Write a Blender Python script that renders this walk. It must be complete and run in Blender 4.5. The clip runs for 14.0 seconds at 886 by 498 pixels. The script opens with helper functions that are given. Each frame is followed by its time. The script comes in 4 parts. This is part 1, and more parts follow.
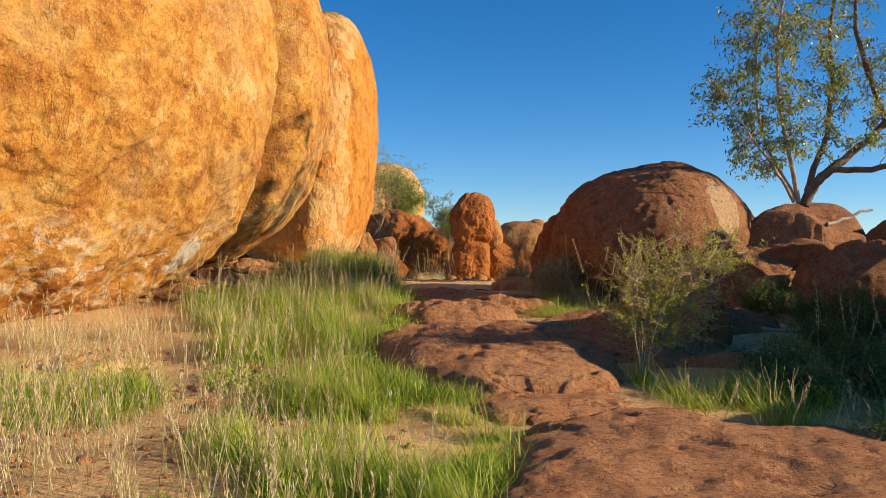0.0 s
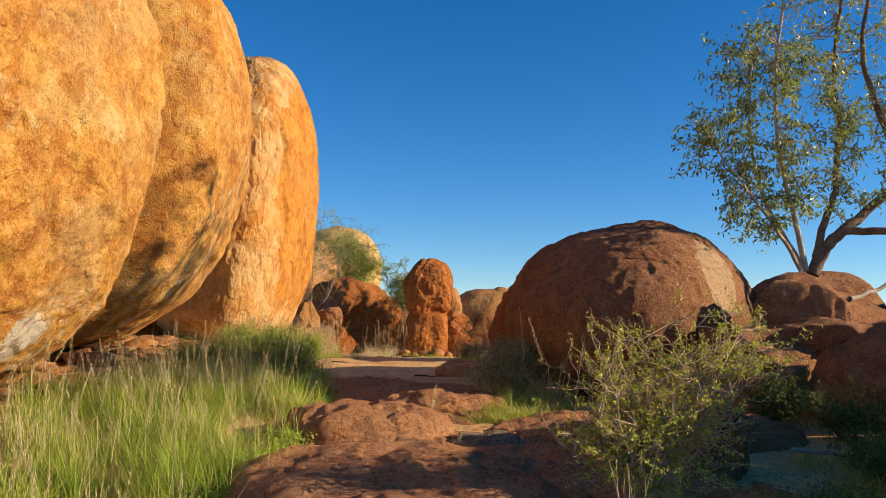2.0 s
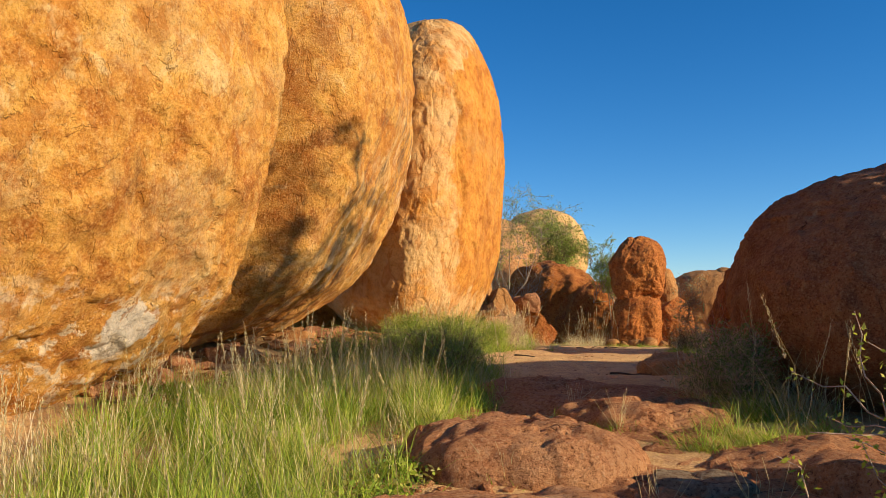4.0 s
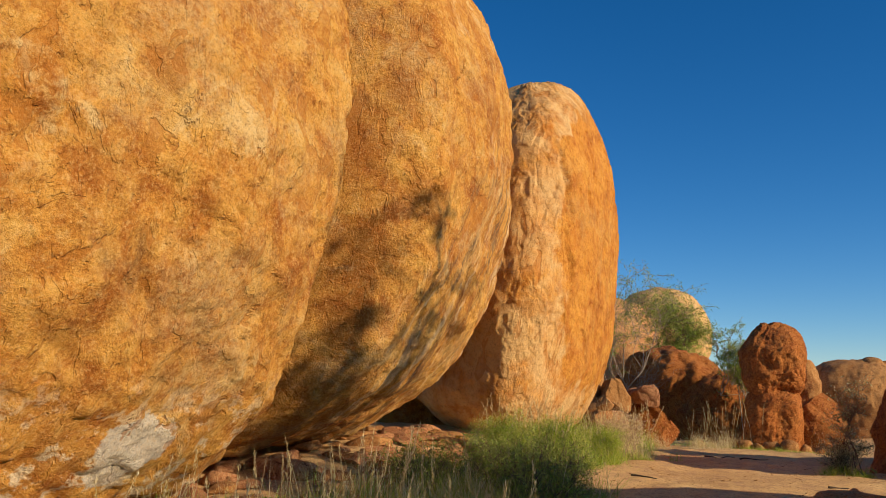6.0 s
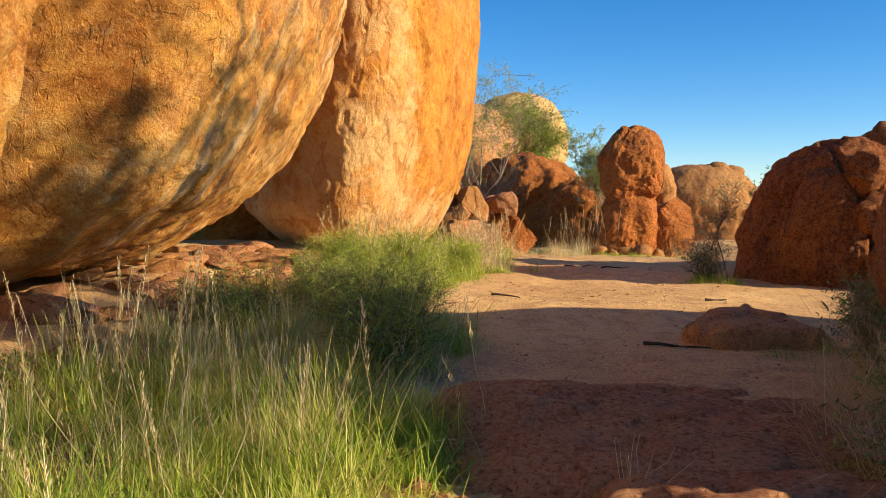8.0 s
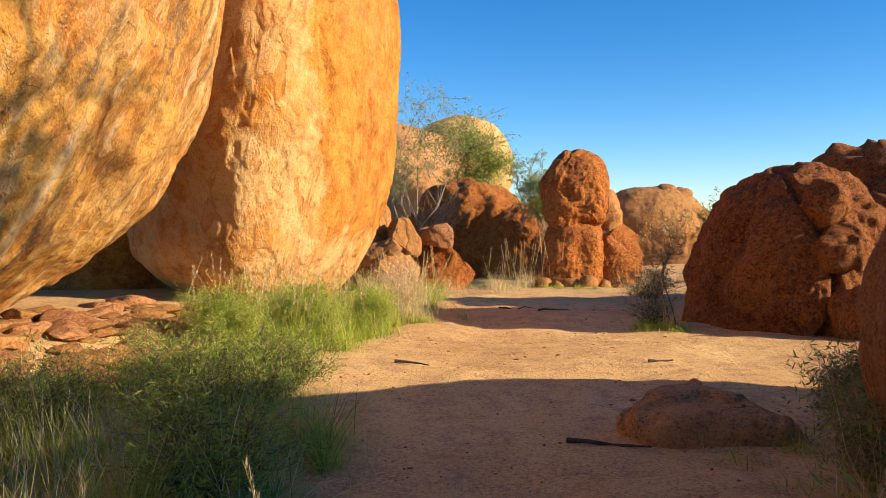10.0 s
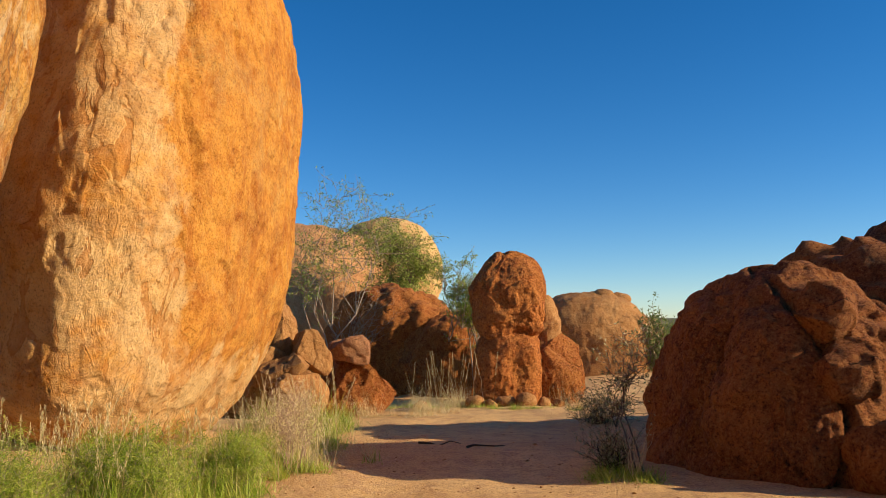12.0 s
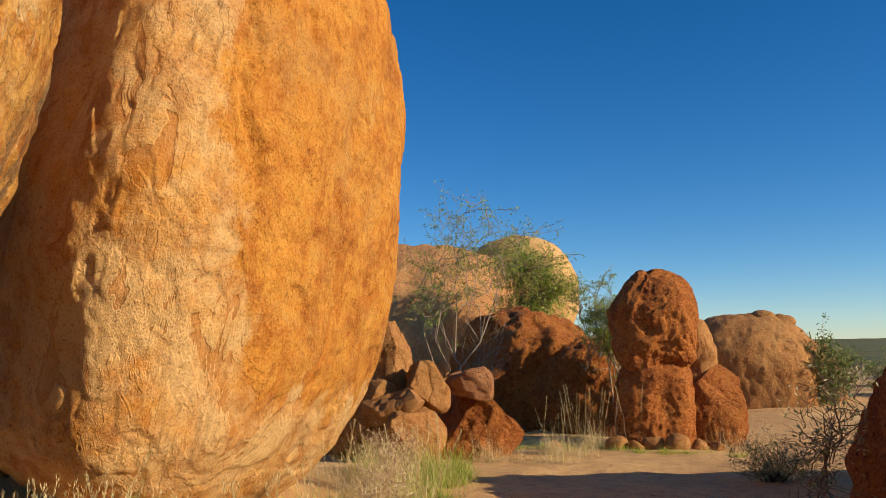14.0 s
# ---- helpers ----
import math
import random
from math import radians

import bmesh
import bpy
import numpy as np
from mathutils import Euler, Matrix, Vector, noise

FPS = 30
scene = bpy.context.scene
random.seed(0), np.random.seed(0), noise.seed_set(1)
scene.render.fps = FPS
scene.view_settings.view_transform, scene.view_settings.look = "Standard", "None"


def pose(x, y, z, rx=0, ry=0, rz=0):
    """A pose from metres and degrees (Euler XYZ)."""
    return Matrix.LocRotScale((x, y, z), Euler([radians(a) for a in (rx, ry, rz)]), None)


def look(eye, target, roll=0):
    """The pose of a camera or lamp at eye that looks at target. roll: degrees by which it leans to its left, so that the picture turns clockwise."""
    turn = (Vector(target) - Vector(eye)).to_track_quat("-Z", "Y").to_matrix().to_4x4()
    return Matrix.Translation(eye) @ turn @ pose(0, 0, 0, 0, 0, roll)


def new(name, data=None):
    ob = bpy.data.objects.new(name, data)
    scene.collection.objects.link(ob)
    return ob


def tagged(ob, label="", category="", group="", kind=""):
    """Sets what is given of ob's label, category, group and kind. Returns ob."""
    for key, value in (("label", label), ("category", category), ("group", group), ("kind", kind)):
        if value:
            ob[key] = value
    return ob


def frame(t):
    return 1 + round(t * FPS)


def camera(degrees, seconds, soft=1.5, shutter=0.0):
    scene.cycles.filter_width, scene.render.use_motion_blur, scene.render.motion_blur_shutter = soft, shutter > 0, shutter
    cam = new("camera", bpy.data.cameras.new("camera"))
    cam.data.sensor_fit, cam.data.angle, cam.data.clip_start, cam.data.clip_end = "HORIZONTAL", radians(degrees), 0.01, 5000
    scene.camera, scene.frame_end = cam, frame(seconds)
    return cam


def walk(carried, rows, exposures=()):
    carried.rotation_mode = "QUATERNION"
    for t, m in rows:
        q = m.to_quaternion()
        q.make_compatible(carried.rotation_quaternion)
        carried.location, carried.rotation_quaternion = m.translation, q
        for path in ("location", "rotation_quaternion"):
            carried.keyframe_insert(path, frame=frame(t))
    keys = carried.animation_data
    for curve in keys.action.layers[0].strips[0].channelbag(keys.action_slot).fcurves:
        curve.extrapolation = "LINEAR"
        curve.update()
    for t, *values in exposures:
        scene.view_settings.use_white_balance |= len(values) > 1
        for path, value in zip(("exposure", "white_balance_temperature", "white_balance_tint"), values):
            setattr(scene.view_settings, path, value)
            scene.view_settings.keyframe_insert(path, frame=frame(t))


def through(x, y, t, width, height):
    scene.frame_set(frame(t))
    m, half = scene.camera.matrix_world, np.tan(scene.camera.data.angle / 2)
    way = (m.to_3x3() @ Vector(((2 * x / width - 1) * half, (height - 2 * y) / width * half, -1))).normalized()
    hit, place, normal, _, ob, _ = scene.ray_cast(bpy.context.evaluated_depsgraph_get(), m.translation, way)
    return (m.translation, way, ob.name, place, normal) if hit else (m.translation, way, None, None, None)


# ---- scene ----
cam = camera(57.8, 14.0, soft=0.55)
PATH = [
    (0, (0.144, -0.172, 1.386), (0.136, 1.828, 1.402), 0.8),
    (0.5, (0.269, 0.563, 1.407), (0.306, 2.562, 1.468), 0.7),
    (1, (0.415, 1.257, 1.47), (0.478, 3.254, 1.559), 0.6),
    (1.5, (0.548, 1.974, 1.54), (0.621, 3.967, 1.696), 0.6),
    (2, (0.744, 2.653, 1.597), (0.81, 4.644, 1.779), 0.8),
    (2.5, (0.902, 3.362, 1.563), (0.926, 5.353, 1.742), 1.2),
    (3, (1.052, 4.045, 1.537), (1.016, 6.04, 1.685), 1.5),
    (3.5, (1.101, 4.675, 1.486), (0.929, 6.663, 1.62), 0.7),
    (4, (1.089, 5.287, 1.554), (0.629, 7.227, 1.705), -0.2),
    (6.5, (0.62, 7.769, 2.001), (-0.101, 9.603, 2.345), 1.7),
    (7, (0.443, 8.34, 1.993), (-0.125, 10.256, 2.062), 0.6),
    (7.5, (0.321, 8.948, 1.928), (-0.119, 10.895, 1.796), 0.6),
    (10, (0.677, 11.138, 2.194), (0.401, 13.117, 2.118), -0.6),
    (10.5, (0.687, 11.72, 2.267), (0.426, 13.701, 2.365), -0.4),
    (11, (0.694, 12.285, 2.288), (0.465, 14.268, 2.403), -0.4),
    (11.5, (0.687, 12.955, 2.31), (0.556, 14.943, 2.487), -0.8),
    (12, (0.717, 13.684, 2.288), (0.609, 15.673, 2.473), -1.0),
    (12.5, (0.766, 14.253, 2.363), (0.661, 16.245, 2.506), -0.8),
    (13, (0.779, 14.796, 2.439), (0.666, 16.793, 2.474), -0.9),
    (13.5, (0.766, 15.264, 2.402), (0.56, 17.251, 2.497), -0.8),
    (14, (0.731, 15.717, 2.452), (0.286, 17.652, 2.695), -1.0),
]
# the clip's camera darkens a little beside the bright rocks and brightens in the shade
LIGHT = [(0, -0.02), (4, -0.03), (6.5, -0.4), (7.0, -0.12), (7.5, 0.12), (10, 0.33), (11, -0.03), (12, -0.13), (13, -0.1), (13.5, -0.08), (14, -0.28)]
walk(cam, [(t, look(eye, target, roll)) for t, eye, target, roll in PATH], LIGHT)

# ---- world and light ----
SUN_ELEV, SUN_AZ = 21.0, -11.0        # degrees; azimuth counted from +x towards +y
world = bpy.data.worlds.new("world")
scene.world = world
world.use_nodes = True
wn, wl = world.node_tree.nodes, world.node_tree.links
sky = wn.new("ShaderNodeTexSky")
sky.sky_type = "NISHITA"
sky.sun_disc = False
sky.sun_elevation = radians(SUN_ELEV)
sky.sun_rotation = radians(90 - SUN_AZ)
sky.air_density, sky.dust_density, sky.ozone_density = 1.0, 0.0, 4.3
sky.altitude = 1700
deep = wn.new("ShaderNodeHueSaturation")
deep.inputs["Saturation"].default_value = 1.26
deep.inputs["Hue"].default_value = 0.502
wl.new(sky.outputs[0], deep.inputs["Color"])
wl.new(deep.outputs[0], wn["Background"].inputs[0])
wn["Background"].inputs[1].default_value = 0.15
sun = new("sun", bpy.data.lights.new("sun", "SUN"))
sun.data.energy, sun.data.angle, sun.data.color = 7.5, radians(0.5), (1.0, 0.8, 0.54)
sun_way = Vector((math.cos(radians(SUN_ELEV)) * math.cos(radians(SUN_AZ)), math.cos(radians(SUN_ELEV)) * math.sin(radians(SUN_AZ)), math.sin(radians(SUN_ELEV))))
sun.matrix_world = look(sun_way * 100, (0, 0, 0))


# ---- numbers: lattice noise ----
def lattice(ix, iy, iz, seed):
    h = (ix.astype(np.int64) * 374761393 + iy.astype(np.int64) * 668265263 + iz.astype(np.int64) * 2147483647 + seed * 1274126177) & 0xFFFFFFFF
    h = ((h ^ (h >> 13)) * 1274126177) & 0xFFFFFFFF
    h = ((h ^ (h >> 16)) * 2246822519) & 0xFFFFFFFF
    return (h ^ (h >> 15)) / 4294967295.0 * 2 - 1


def vnoise(p, seed=0):
    """Smooth noise in -1..1 at an (n, 3) array of places."""
    f = np.floor(p)
    i = f.astype(np.int64)
    u = p - f
    u = u * u * u * (u * (u * 6 - 15) + 10)
    out = 0
    for dx in (0, 1):
        for dy in (0, 1):
            for dz in (0, 1):
                w = (u[:, 0] if dx else 1 - u[:, 0]) * (u[:, 1] if dy else 1 - u[:, 1]) * (u[:, 2] if dz else 1 - u[:, 2])
                out = out + w * lattice(i[:, 0] + dx, i[:, 1] + dy, i[:, 2] + dz, seed)
    return out


def fbm(p, octaves=4, seed=0, gain=0.5):
    total, amp = 0, 1.0
    for k in range(octaves):
        total = total + amp * vnoise(p * 2.0 ** k + 17.3 * k, seed + k)
        amp *= gain
    return total


def smooth(a, b, x):
    t = np.clip((x - a) / (b - a), 0, 1)
    return t * t * (3 - 2 * t)


def ground_z(x, y):
    """Height of the ground, for numbers or arrays."""
    x, y = np.asarray(x, float), np.asarray(y, float)
    base = np.interp(y, GY, GZ)
    base = base + 0.42 * smooth(-2.4, -4.6, x) * smooth(12.5, 18.5, y) * smooth(31, 25, y)
    base = base - 0.14 * smooth(2.0, 4.0, x) * smooth(9, 5, y) + 0.15 * smooth(3, 6, x) * smooth(7, 10, y)
    shape = x.shape
    p = np.stack([x.ravel(), y.ravel(), np.zeros(x.size)], 1)
    near = np.clip(60 / (20 + np.hypot(p[:, 0], p[:, 1] - 15)), 0, 1)
    bump = 0.05 * fbm(p * 0.7, 3, 5) * near + 0.012 * fbm(p * 4.5, 2, 9) * near
    return base + bump.reshape(shape)


GY = [-30, -3, 0, 3, 6, 9, 12, 14, 17, 20, 23, 26, 30, 34, 40, 60, 120, 400, 3000]
GZ = [-0.2, -0.1, 0.0, 0.05, 0.12, 0.26, 0.5, 0.6, 0.68, 0.71, 0.64, 0.55, 0.4, 0.25, 0.1, 0.0, -0.3, -0.5, -1.0]


# ---- materials ----
def material(name, rough=0.9):
    m = bpy.data.materials.new(name)
    m.use_nodes = True
    n, l = m.node_tree.nodes, m.node_tree.links
    b = n["Principled BSDF"]
    b.inputs["Roughness"].default_value = rough
    b.inputs["Specular IOR Level"].default_value = 0.25
    return m, n, l, b


def ramp(n, l, source, stops):
    r = n.new("ShaderNodeValToRGB")
    while len(r.color_ramp.elements) < len(stops):
        r.color_ramp.elements.new(0.5)
    for e, (pos, col) in zip(r.color_ramp.elements, stops):
        e.position = pos
        e.color = (*col, 1) if len(col) == 3 else col
    l.new(source, r.inputs[0])
    return r.outputs[0]


def noise_node(n, l, vector, scale, detail=4, rough=0.55, dist=0.0):
    t = n.new("ShaderNodeTexNoise")
    t.inputs["Scale"].default_value, t.inputs["Detail"].default_value = scale, detail
    t.inputs["Roughness"].default_value, t.inputs["Distortion"].default_value = rough, dist
    if vector:
        l.new(vector, t.inputs["Vector"])
    return t.outputs["Fac"]


def mix(n, l, fac, a, b, kind="MIX"):
    m = n.new("ShaderNodeMix")
    m.data_type, m.blend_type = "RGBA", kind
    for sock, v in ((m.inputs[0], fac), (m.inputs[6], a), (m.inputs[7], b)):
        if isinstance(v, (int, float)):
            sock.default_value = v
        elif isinstance(v, tuple):
            sock.default_value = (*v, 1)
        else:
            l.new(v, sock)
    return m.outputs[2]


def maths(n, l, op, a, b=0.0):
    m = n.new("ShaderNodeMath")
    m.operation = op
    for sock, v in zip(m.inputs, (a, b)):
        if isinstance(v, (int, float)):
            sock.default_value = v
        else:
            l.new(v, sock)
    return m.outputs[0]


BW = ((0, 0, 0), (1, 1, 1))


def rock_material(name, dark, mid, light, pale, lichen=0.3, streak=0.3, bump=0.5, grit=45, side=None, low=None, scar=None, scar_r=0.36, scar_tone=(0.6, 0.54, 0.44), bands=False, cracks=0.56, fine=0.85, chips=0.0, tall=0.62, grain_relief=0.16, hollows=()):
    m, n, l, b = material(name, 0.92)
    dark, mid, light, pale = (tuple(0.86 * c for c in tone) for tone in (dark, mid, light, pale))
    co = n.new("ShaderNodeTexCoord").outputs["Object"]
    stretch = n.new("ShaderNodeMapping")
    stretch.inputs["Scale"].default_value = (1.0, 1.0, 0.28)
    l.new(co, stretch.inputs["Vector"])
    stretch2 = n.new("ShaderNodeMapping")
    stretch2.inputs["Scale"].default_value = (1.0, 1.0, tall)
    l.new(co, stretch2.inputs["Vector"])
    if chips:
        broad = noise_node(n, l, co, 1.25, 10, 0.74, 0.35)
        col = ramp(n, l, broad, [(0.33, tuple(0.75 * c for c in dark)), (0.42, dark), (0.51, mid), (0.6, light), (0.7, pale)])
    else:
        broad = noise_node(n, l, co, 0.55, 5, 0.6, 0.4)
        col = ramp(n, l, broad, [(0.3, dark), (0.5, mid), (0.68, light)])
    blotch = noise_node(n, l, co, 3.2, 6, 0.68, 0.3)
    col = mix(n, l, ramp(n, l, blotch, [(0.42, (0, 0, 0)), (0.66, (0.75, 0.75, 0.75))]), col, light)
    col = mix(n, l, ramp(n, l, noise_node(n, l, co, 6.5, 5, 0.7), [(0.32, (0.75, 0.75, 0.75)), (0.49, (0, 0, 0))]), col, dark)
    mott = noise_node(n, l, co, 11.0, 7, 0.78, 0.2)
    col = mix(n, l, ramp(n, l, mott, [(0.53, (0, 0, 0)), (0.66, (0.6, 0.6, 0.6))]), col, tuple(0.5 * a + 0.5 * c for a, c in zip(light, pale)))
    col = mix(n, l, ramp(n, l, mott, [(0.34, (0.6, 0.6, 0.6)), (0.46, (0, 0, 0))]), col, tuple(0.6 * c for c in dark))
    if chips:
        # weathered greyish-pink areas with crystals showing
        worn = ramp(n, l, noise_node(n, l, co, 0.75, 7, 0.68, 0.3), [(0.5, (0, 0, 0)), (0.6, (0.55, 0.55, 0.55))])
        speck = ramp(n, l, noise_node(n, l, co, 16, 5, 0.8), [(0.4, (0.2, 0.2, 0.2)), (0.6, (1, 1, 1))])
        col = mix(n, l, mix(n, l, worn, (0, 0, 0), speck), col, tuple(0.78 * c for c in pale))
    # hollows get a darker rust tone; beside the cleft it also paints in shade
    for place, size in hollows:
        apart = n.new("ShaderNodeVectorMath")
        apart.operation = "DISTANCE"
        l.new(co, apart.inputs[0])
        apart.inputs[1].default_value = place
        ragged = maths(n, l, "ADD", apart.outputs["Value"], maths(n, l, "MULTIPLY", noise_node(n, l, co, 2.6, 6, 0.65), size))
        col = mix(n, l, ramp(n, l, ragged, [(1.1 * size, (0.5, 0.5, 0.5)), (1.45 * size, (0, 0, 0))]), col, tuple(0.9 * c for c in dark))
    # pale lichen and bare granite
    lich = noise_node(n, l, co, 1.1, 7, 0.72, 0.5)
    col = mix(n, l, ramp(n, l, lich, [(0.66 - 0.2 * lichen, (0, 0, 0)), (0.74 - 0.2 * lichen, (0.8, 0.8, 0.8))]), col, pale)
    axis = n.new("ShaderNodeSeparateXYZ")
    l.new(co, axis.inputs[0])
    if side is not None:
        # a broad flaked face of bare pale grit, with a sharp edge
        edge = maths(n, l, "ADD", axis.outputs[0], maths(n, l, "MULTIPLY", noise_node(n, l, co, 1.2, 5, 0.6), 0.9))
        face = ramp(n, l, maths(n, l, "MULTIPLY", maths(n, l, "SUBTRACT", side, edge), 4.0), [(0.0, (0, 0, 0)), (0.25, (1, 1, 1))])
        patchy = ramp(n, l, noise_node(n, l, co, 1.7, 8, 0.72), [(0.36, (0.0, 0.0, 0.0)), (0.58, (0.8, 0.8, 0.8))])
        col = mix(n, l, mix(n, l, face, (0, 0, 0), patchy), col, (0.68, 0.46, 0.21))
    if low is not None:
        # crusts of whitish lichen near the foot
        foot = ramp(n, l, maths(n, l, "SUBTRACT", low, axis.outputs[2]), [(0.0, (0, 0, 0)), (0.7, (1, 1, 1))])
        crust = ramp(n, l, noise_node(n, l, co, 3.6, 8, 0.72), [(0.52, (0, 0, 0)), (0.57, (0.85, 0.85, 0.85))])
        col = mix(n, l, mix(n, l, foot, (0, 0, 0), crust), col, (0.7, 0.58, 0.4))
    if scar is not None:
        gap = n.new("ShaderNodeVectorMath")
        gap.operation = "DISTANCE"
        l.new(co, gap.inputs[0])
        gap.inputs[1].default_value = scar
        away = maths(n, l, "ADD", gap.outputs["Value"], maths(n, l, "MULTIPLY", noise_node(n, l, co, 2.4, 6, 0.7), 0.6))
        col = mix(n, l, ramp(n, l, away, [(0.3 + scar_r, (0.9, 0.9, 0.9)), (0.33 + scar_r, (0, 0, 0))]), col, scar_tone)
    if bands:
        # long dark and cream runs that follow the flank
        low_z = maths(n, l, "MAXIMUM", axis.outputs[2], -2.4)
        across = maths(n, l, "SUBTRACT", maths(n, l, "SUBTRACT", axis.outputs[1], maths(n, l, "MULTIPLY", low_z, 0.5)), 1.0)
        lay = n.new("ShaderNodeCombineXYZ")
        l.new(maths(n, l, "MULTIPLY", across, 2.4), lay.inputs[0])
        l.new(maths(n, l, "MULTIPLY", axis.outputs[2], 0.3), lay.inputs[2])
        flank = maths(n, l, "MULTIPLY", ramp(n, l, maths(n, l, "ADD", across, 0.5), [(0.0, (0, 0, 0)), (0.6, (1, 1, 1))]), ramp(n, l, maths(n, l, "SUBTRACT", 0.5, axis.outputs[2]), [(0.0, (0.15, 0.15, 0.15)), (1.0, (1, 1, 1))]))
        runs = noise_node(n, l, lay.outputs[0], 1.6, 8, 0.7, 0.35)
        col = mix(n, l, maths(n, l, "MULTIPLY", flank, ramp(n, l, runs, [(0.53, (0, 0, 0)), (0.62, (0.75, 0.75, 0.75))])), col, (0.12, 0.085, 0.055))
        col = mix(n, l, maths(n, l, "MULTIPLY", flank, ramp(n, l, runs, [(0.38, (0.8, 0.8, 0.8)), (0.47, (0, 0, 0))])), col, (0.72, 0.53, 0.3))
    # dark varnish that ran down
    run = noise_node(n, l, stretch.outputs[0], 1.5, 6, 0.65, 0.6)
    col = mix(n, l, ramp(n, l, run, [(0.68 - 0.16 * streak, (0, 0, 0)), (0.82 - 0.16 * streak, (0.7, 0.7, 0.7))]), col, tuple(0.32 * c + 0.01 for c in dark))
    # fine cracks, here and there
    line = noise_node(n, l, co, 0.8, 4, 0.55, 0.3)
    near = maths(n, l, "ABSOLUTE", maths(n, l, "SUBTRACT", line, 0.5))
    here = ramp(n, l, noise_node(n, l, co, 0.9, 2), [(cracks, (0, 0, 0)), (cracks + 0.04, (1, 1, 1))])
    crack = mix(n, l, ramp(n, l, near, [(0.0, (1, 1, 1)), (0.004, (0, 0, 0))]), (0, 0, 0), here)
    col = mix(n, l, crack, col, tuple(0.22 * c for c in dark))
    grain = noise_node(n, l, co, grit, 4, 0.85)
    col = mix(n, l, ramp(n, l, grain, [(0.35, (fine, fine, fine)), (0.47, (0, 0, 0))]), col, tuple(0.35 * c for c in dark))
    bright = tuple(0.45 * a + 0.55 * c for a, c in zip(light, pale))
    col = mix(n, l, ramp(n, l, grain, [(0.53, (0, 0, 0)), (0.64, (fine, fine, fine))]), col, bright)
    if chips:
        flakes = noise_node(n, l, stretch2.outputs[0], 2.4, 5, 0.58, 0.5)
        rust = tuple(0.75 * a + 0.25 * c for a, c in zip(dark, mid))
        col = mix(n, l, ramp(n, l, flakes, [(0.3, (0.1, 0.1, 0.1)), (0.4, (0.6, 0.6, 0.6)), (0.408, (0, 0, 0))]), col, rust)
        some = ramp(n, l, noise_node(n, l, co, 2.1, 3), [(0.56, (0, 0, 0)), (0.64, (0.6, 0.6, 0.6))])
        for at in (0.404, 0.535):
            rim = ramp(n, l, maths(n, l, "ABSOLUTE", maths(n, l, "SUBTRACT", flakes, at)), [(0.0, (1, 1, 1)), (0.007, (0, 0, 0))])
            col = mix(n, l, mix(n, l, rim, (0, 0, 0), some), col, tuple(0.4 * c for c in dark))
    l.new(col, b.inputs["Base Color"])
    h = maths(n, l, "ADD", maths(n, l, "MULTIPLY", noise_node(n, l, co, 6, 9, 0.72), 0.62 if chips else 1.0), maths(n, l, "MULTIPLY", grain, grain_relief))
    h = maths(n, l, "SUBTRACT", h, maths(n, l, "MULTIPLY", crack, 0.35))
    if chips:
        # scales that have flaked off, with sharp edges
        h = maths(n, l, "ADD", h, maths(n, l, "MULTIPLY", ramp(n, l, flakes, [(0.4, (0, 0, 0)), (0.412, (0.4, 0.4, 0.4)), (0.53, (0.45, 0.45, 0.45)), (0.54, (0.8, 0.8, 0.8)), (0.63, (0.82, 0.82, 0.82)), (0.64, (1, 1, 1))]), chips))
    bp = n.new("ShaderNodeBump")
    bp.inputs["Strength"].default_value, bp.inputs["Distance"].default_value = bump, 0.12
    l.new(h, bp.inputs["Height"])
    l.new(bp.outputs[0], b.inputs["Normal"])
    return m


def leaf_material(name, stops, rough=0.55, through=0.3, patch=0.0):
    m, n, l, b = material(name, rough)
    g = n.new("ShaderNodeNewGeometry").outputs["Random Per Island"]
    if patch:
        # whole clumps are greener or drier than their neighbours
        co = n.new("ShaderNodeTexCoord").outputs["Object"]
        clump = ramp(n, l, noise_node(n, l, co, 2.2, 3, 0.6), [(0.34, (0, 0, 0)), (0.66, (1, 1, 1))])
        g = maths(n, l, "ADD", maths(n, l, "MULTIPLY", g, 1 - patch), maths(n, l, "MULTIPLY", clump, patch))
    col = ramp(n, l, g, stops)
    l.new(col, b.inputs["Base Color"])
    t = n.new("ShaderNodeBsdfTranslucent")
    l.new(col, t.inputs["Color"])
    s = n.new("ShaderNodeMixShader")
    s.inputs[0].default_value = through
    l.new(b.outputs[0], s.inputs[1])
    l.new(t.outputs[0], s.inputs[2])
    l.new(s.outputs[0], n["Material Output"].inputs["Surface"])
    return m


def bark_material(name, a, c):
    m, n, l, b = material(name, 0.9)
    co = n.new("ShaderNodeTexCoord").outputs["Object"]
    f = noise_node(n, l, co, 9, 5, 0.7)
    l.new(ramp(n, l, f, [(0.35, a), (0.65, c)]), b.inputs["Base Color"])
    bp = n.new("ShaderNodeBump")
    bp.inputs["Strength"].default_value, bp.inputs["Distance"].default_value = 0.5, 0.02
    l.new(noise_node(n, l, co, 30, 4), bp.inputs["Height"])
    l.new(bp.outputs[0], b.inputs["Normal"])
    return m


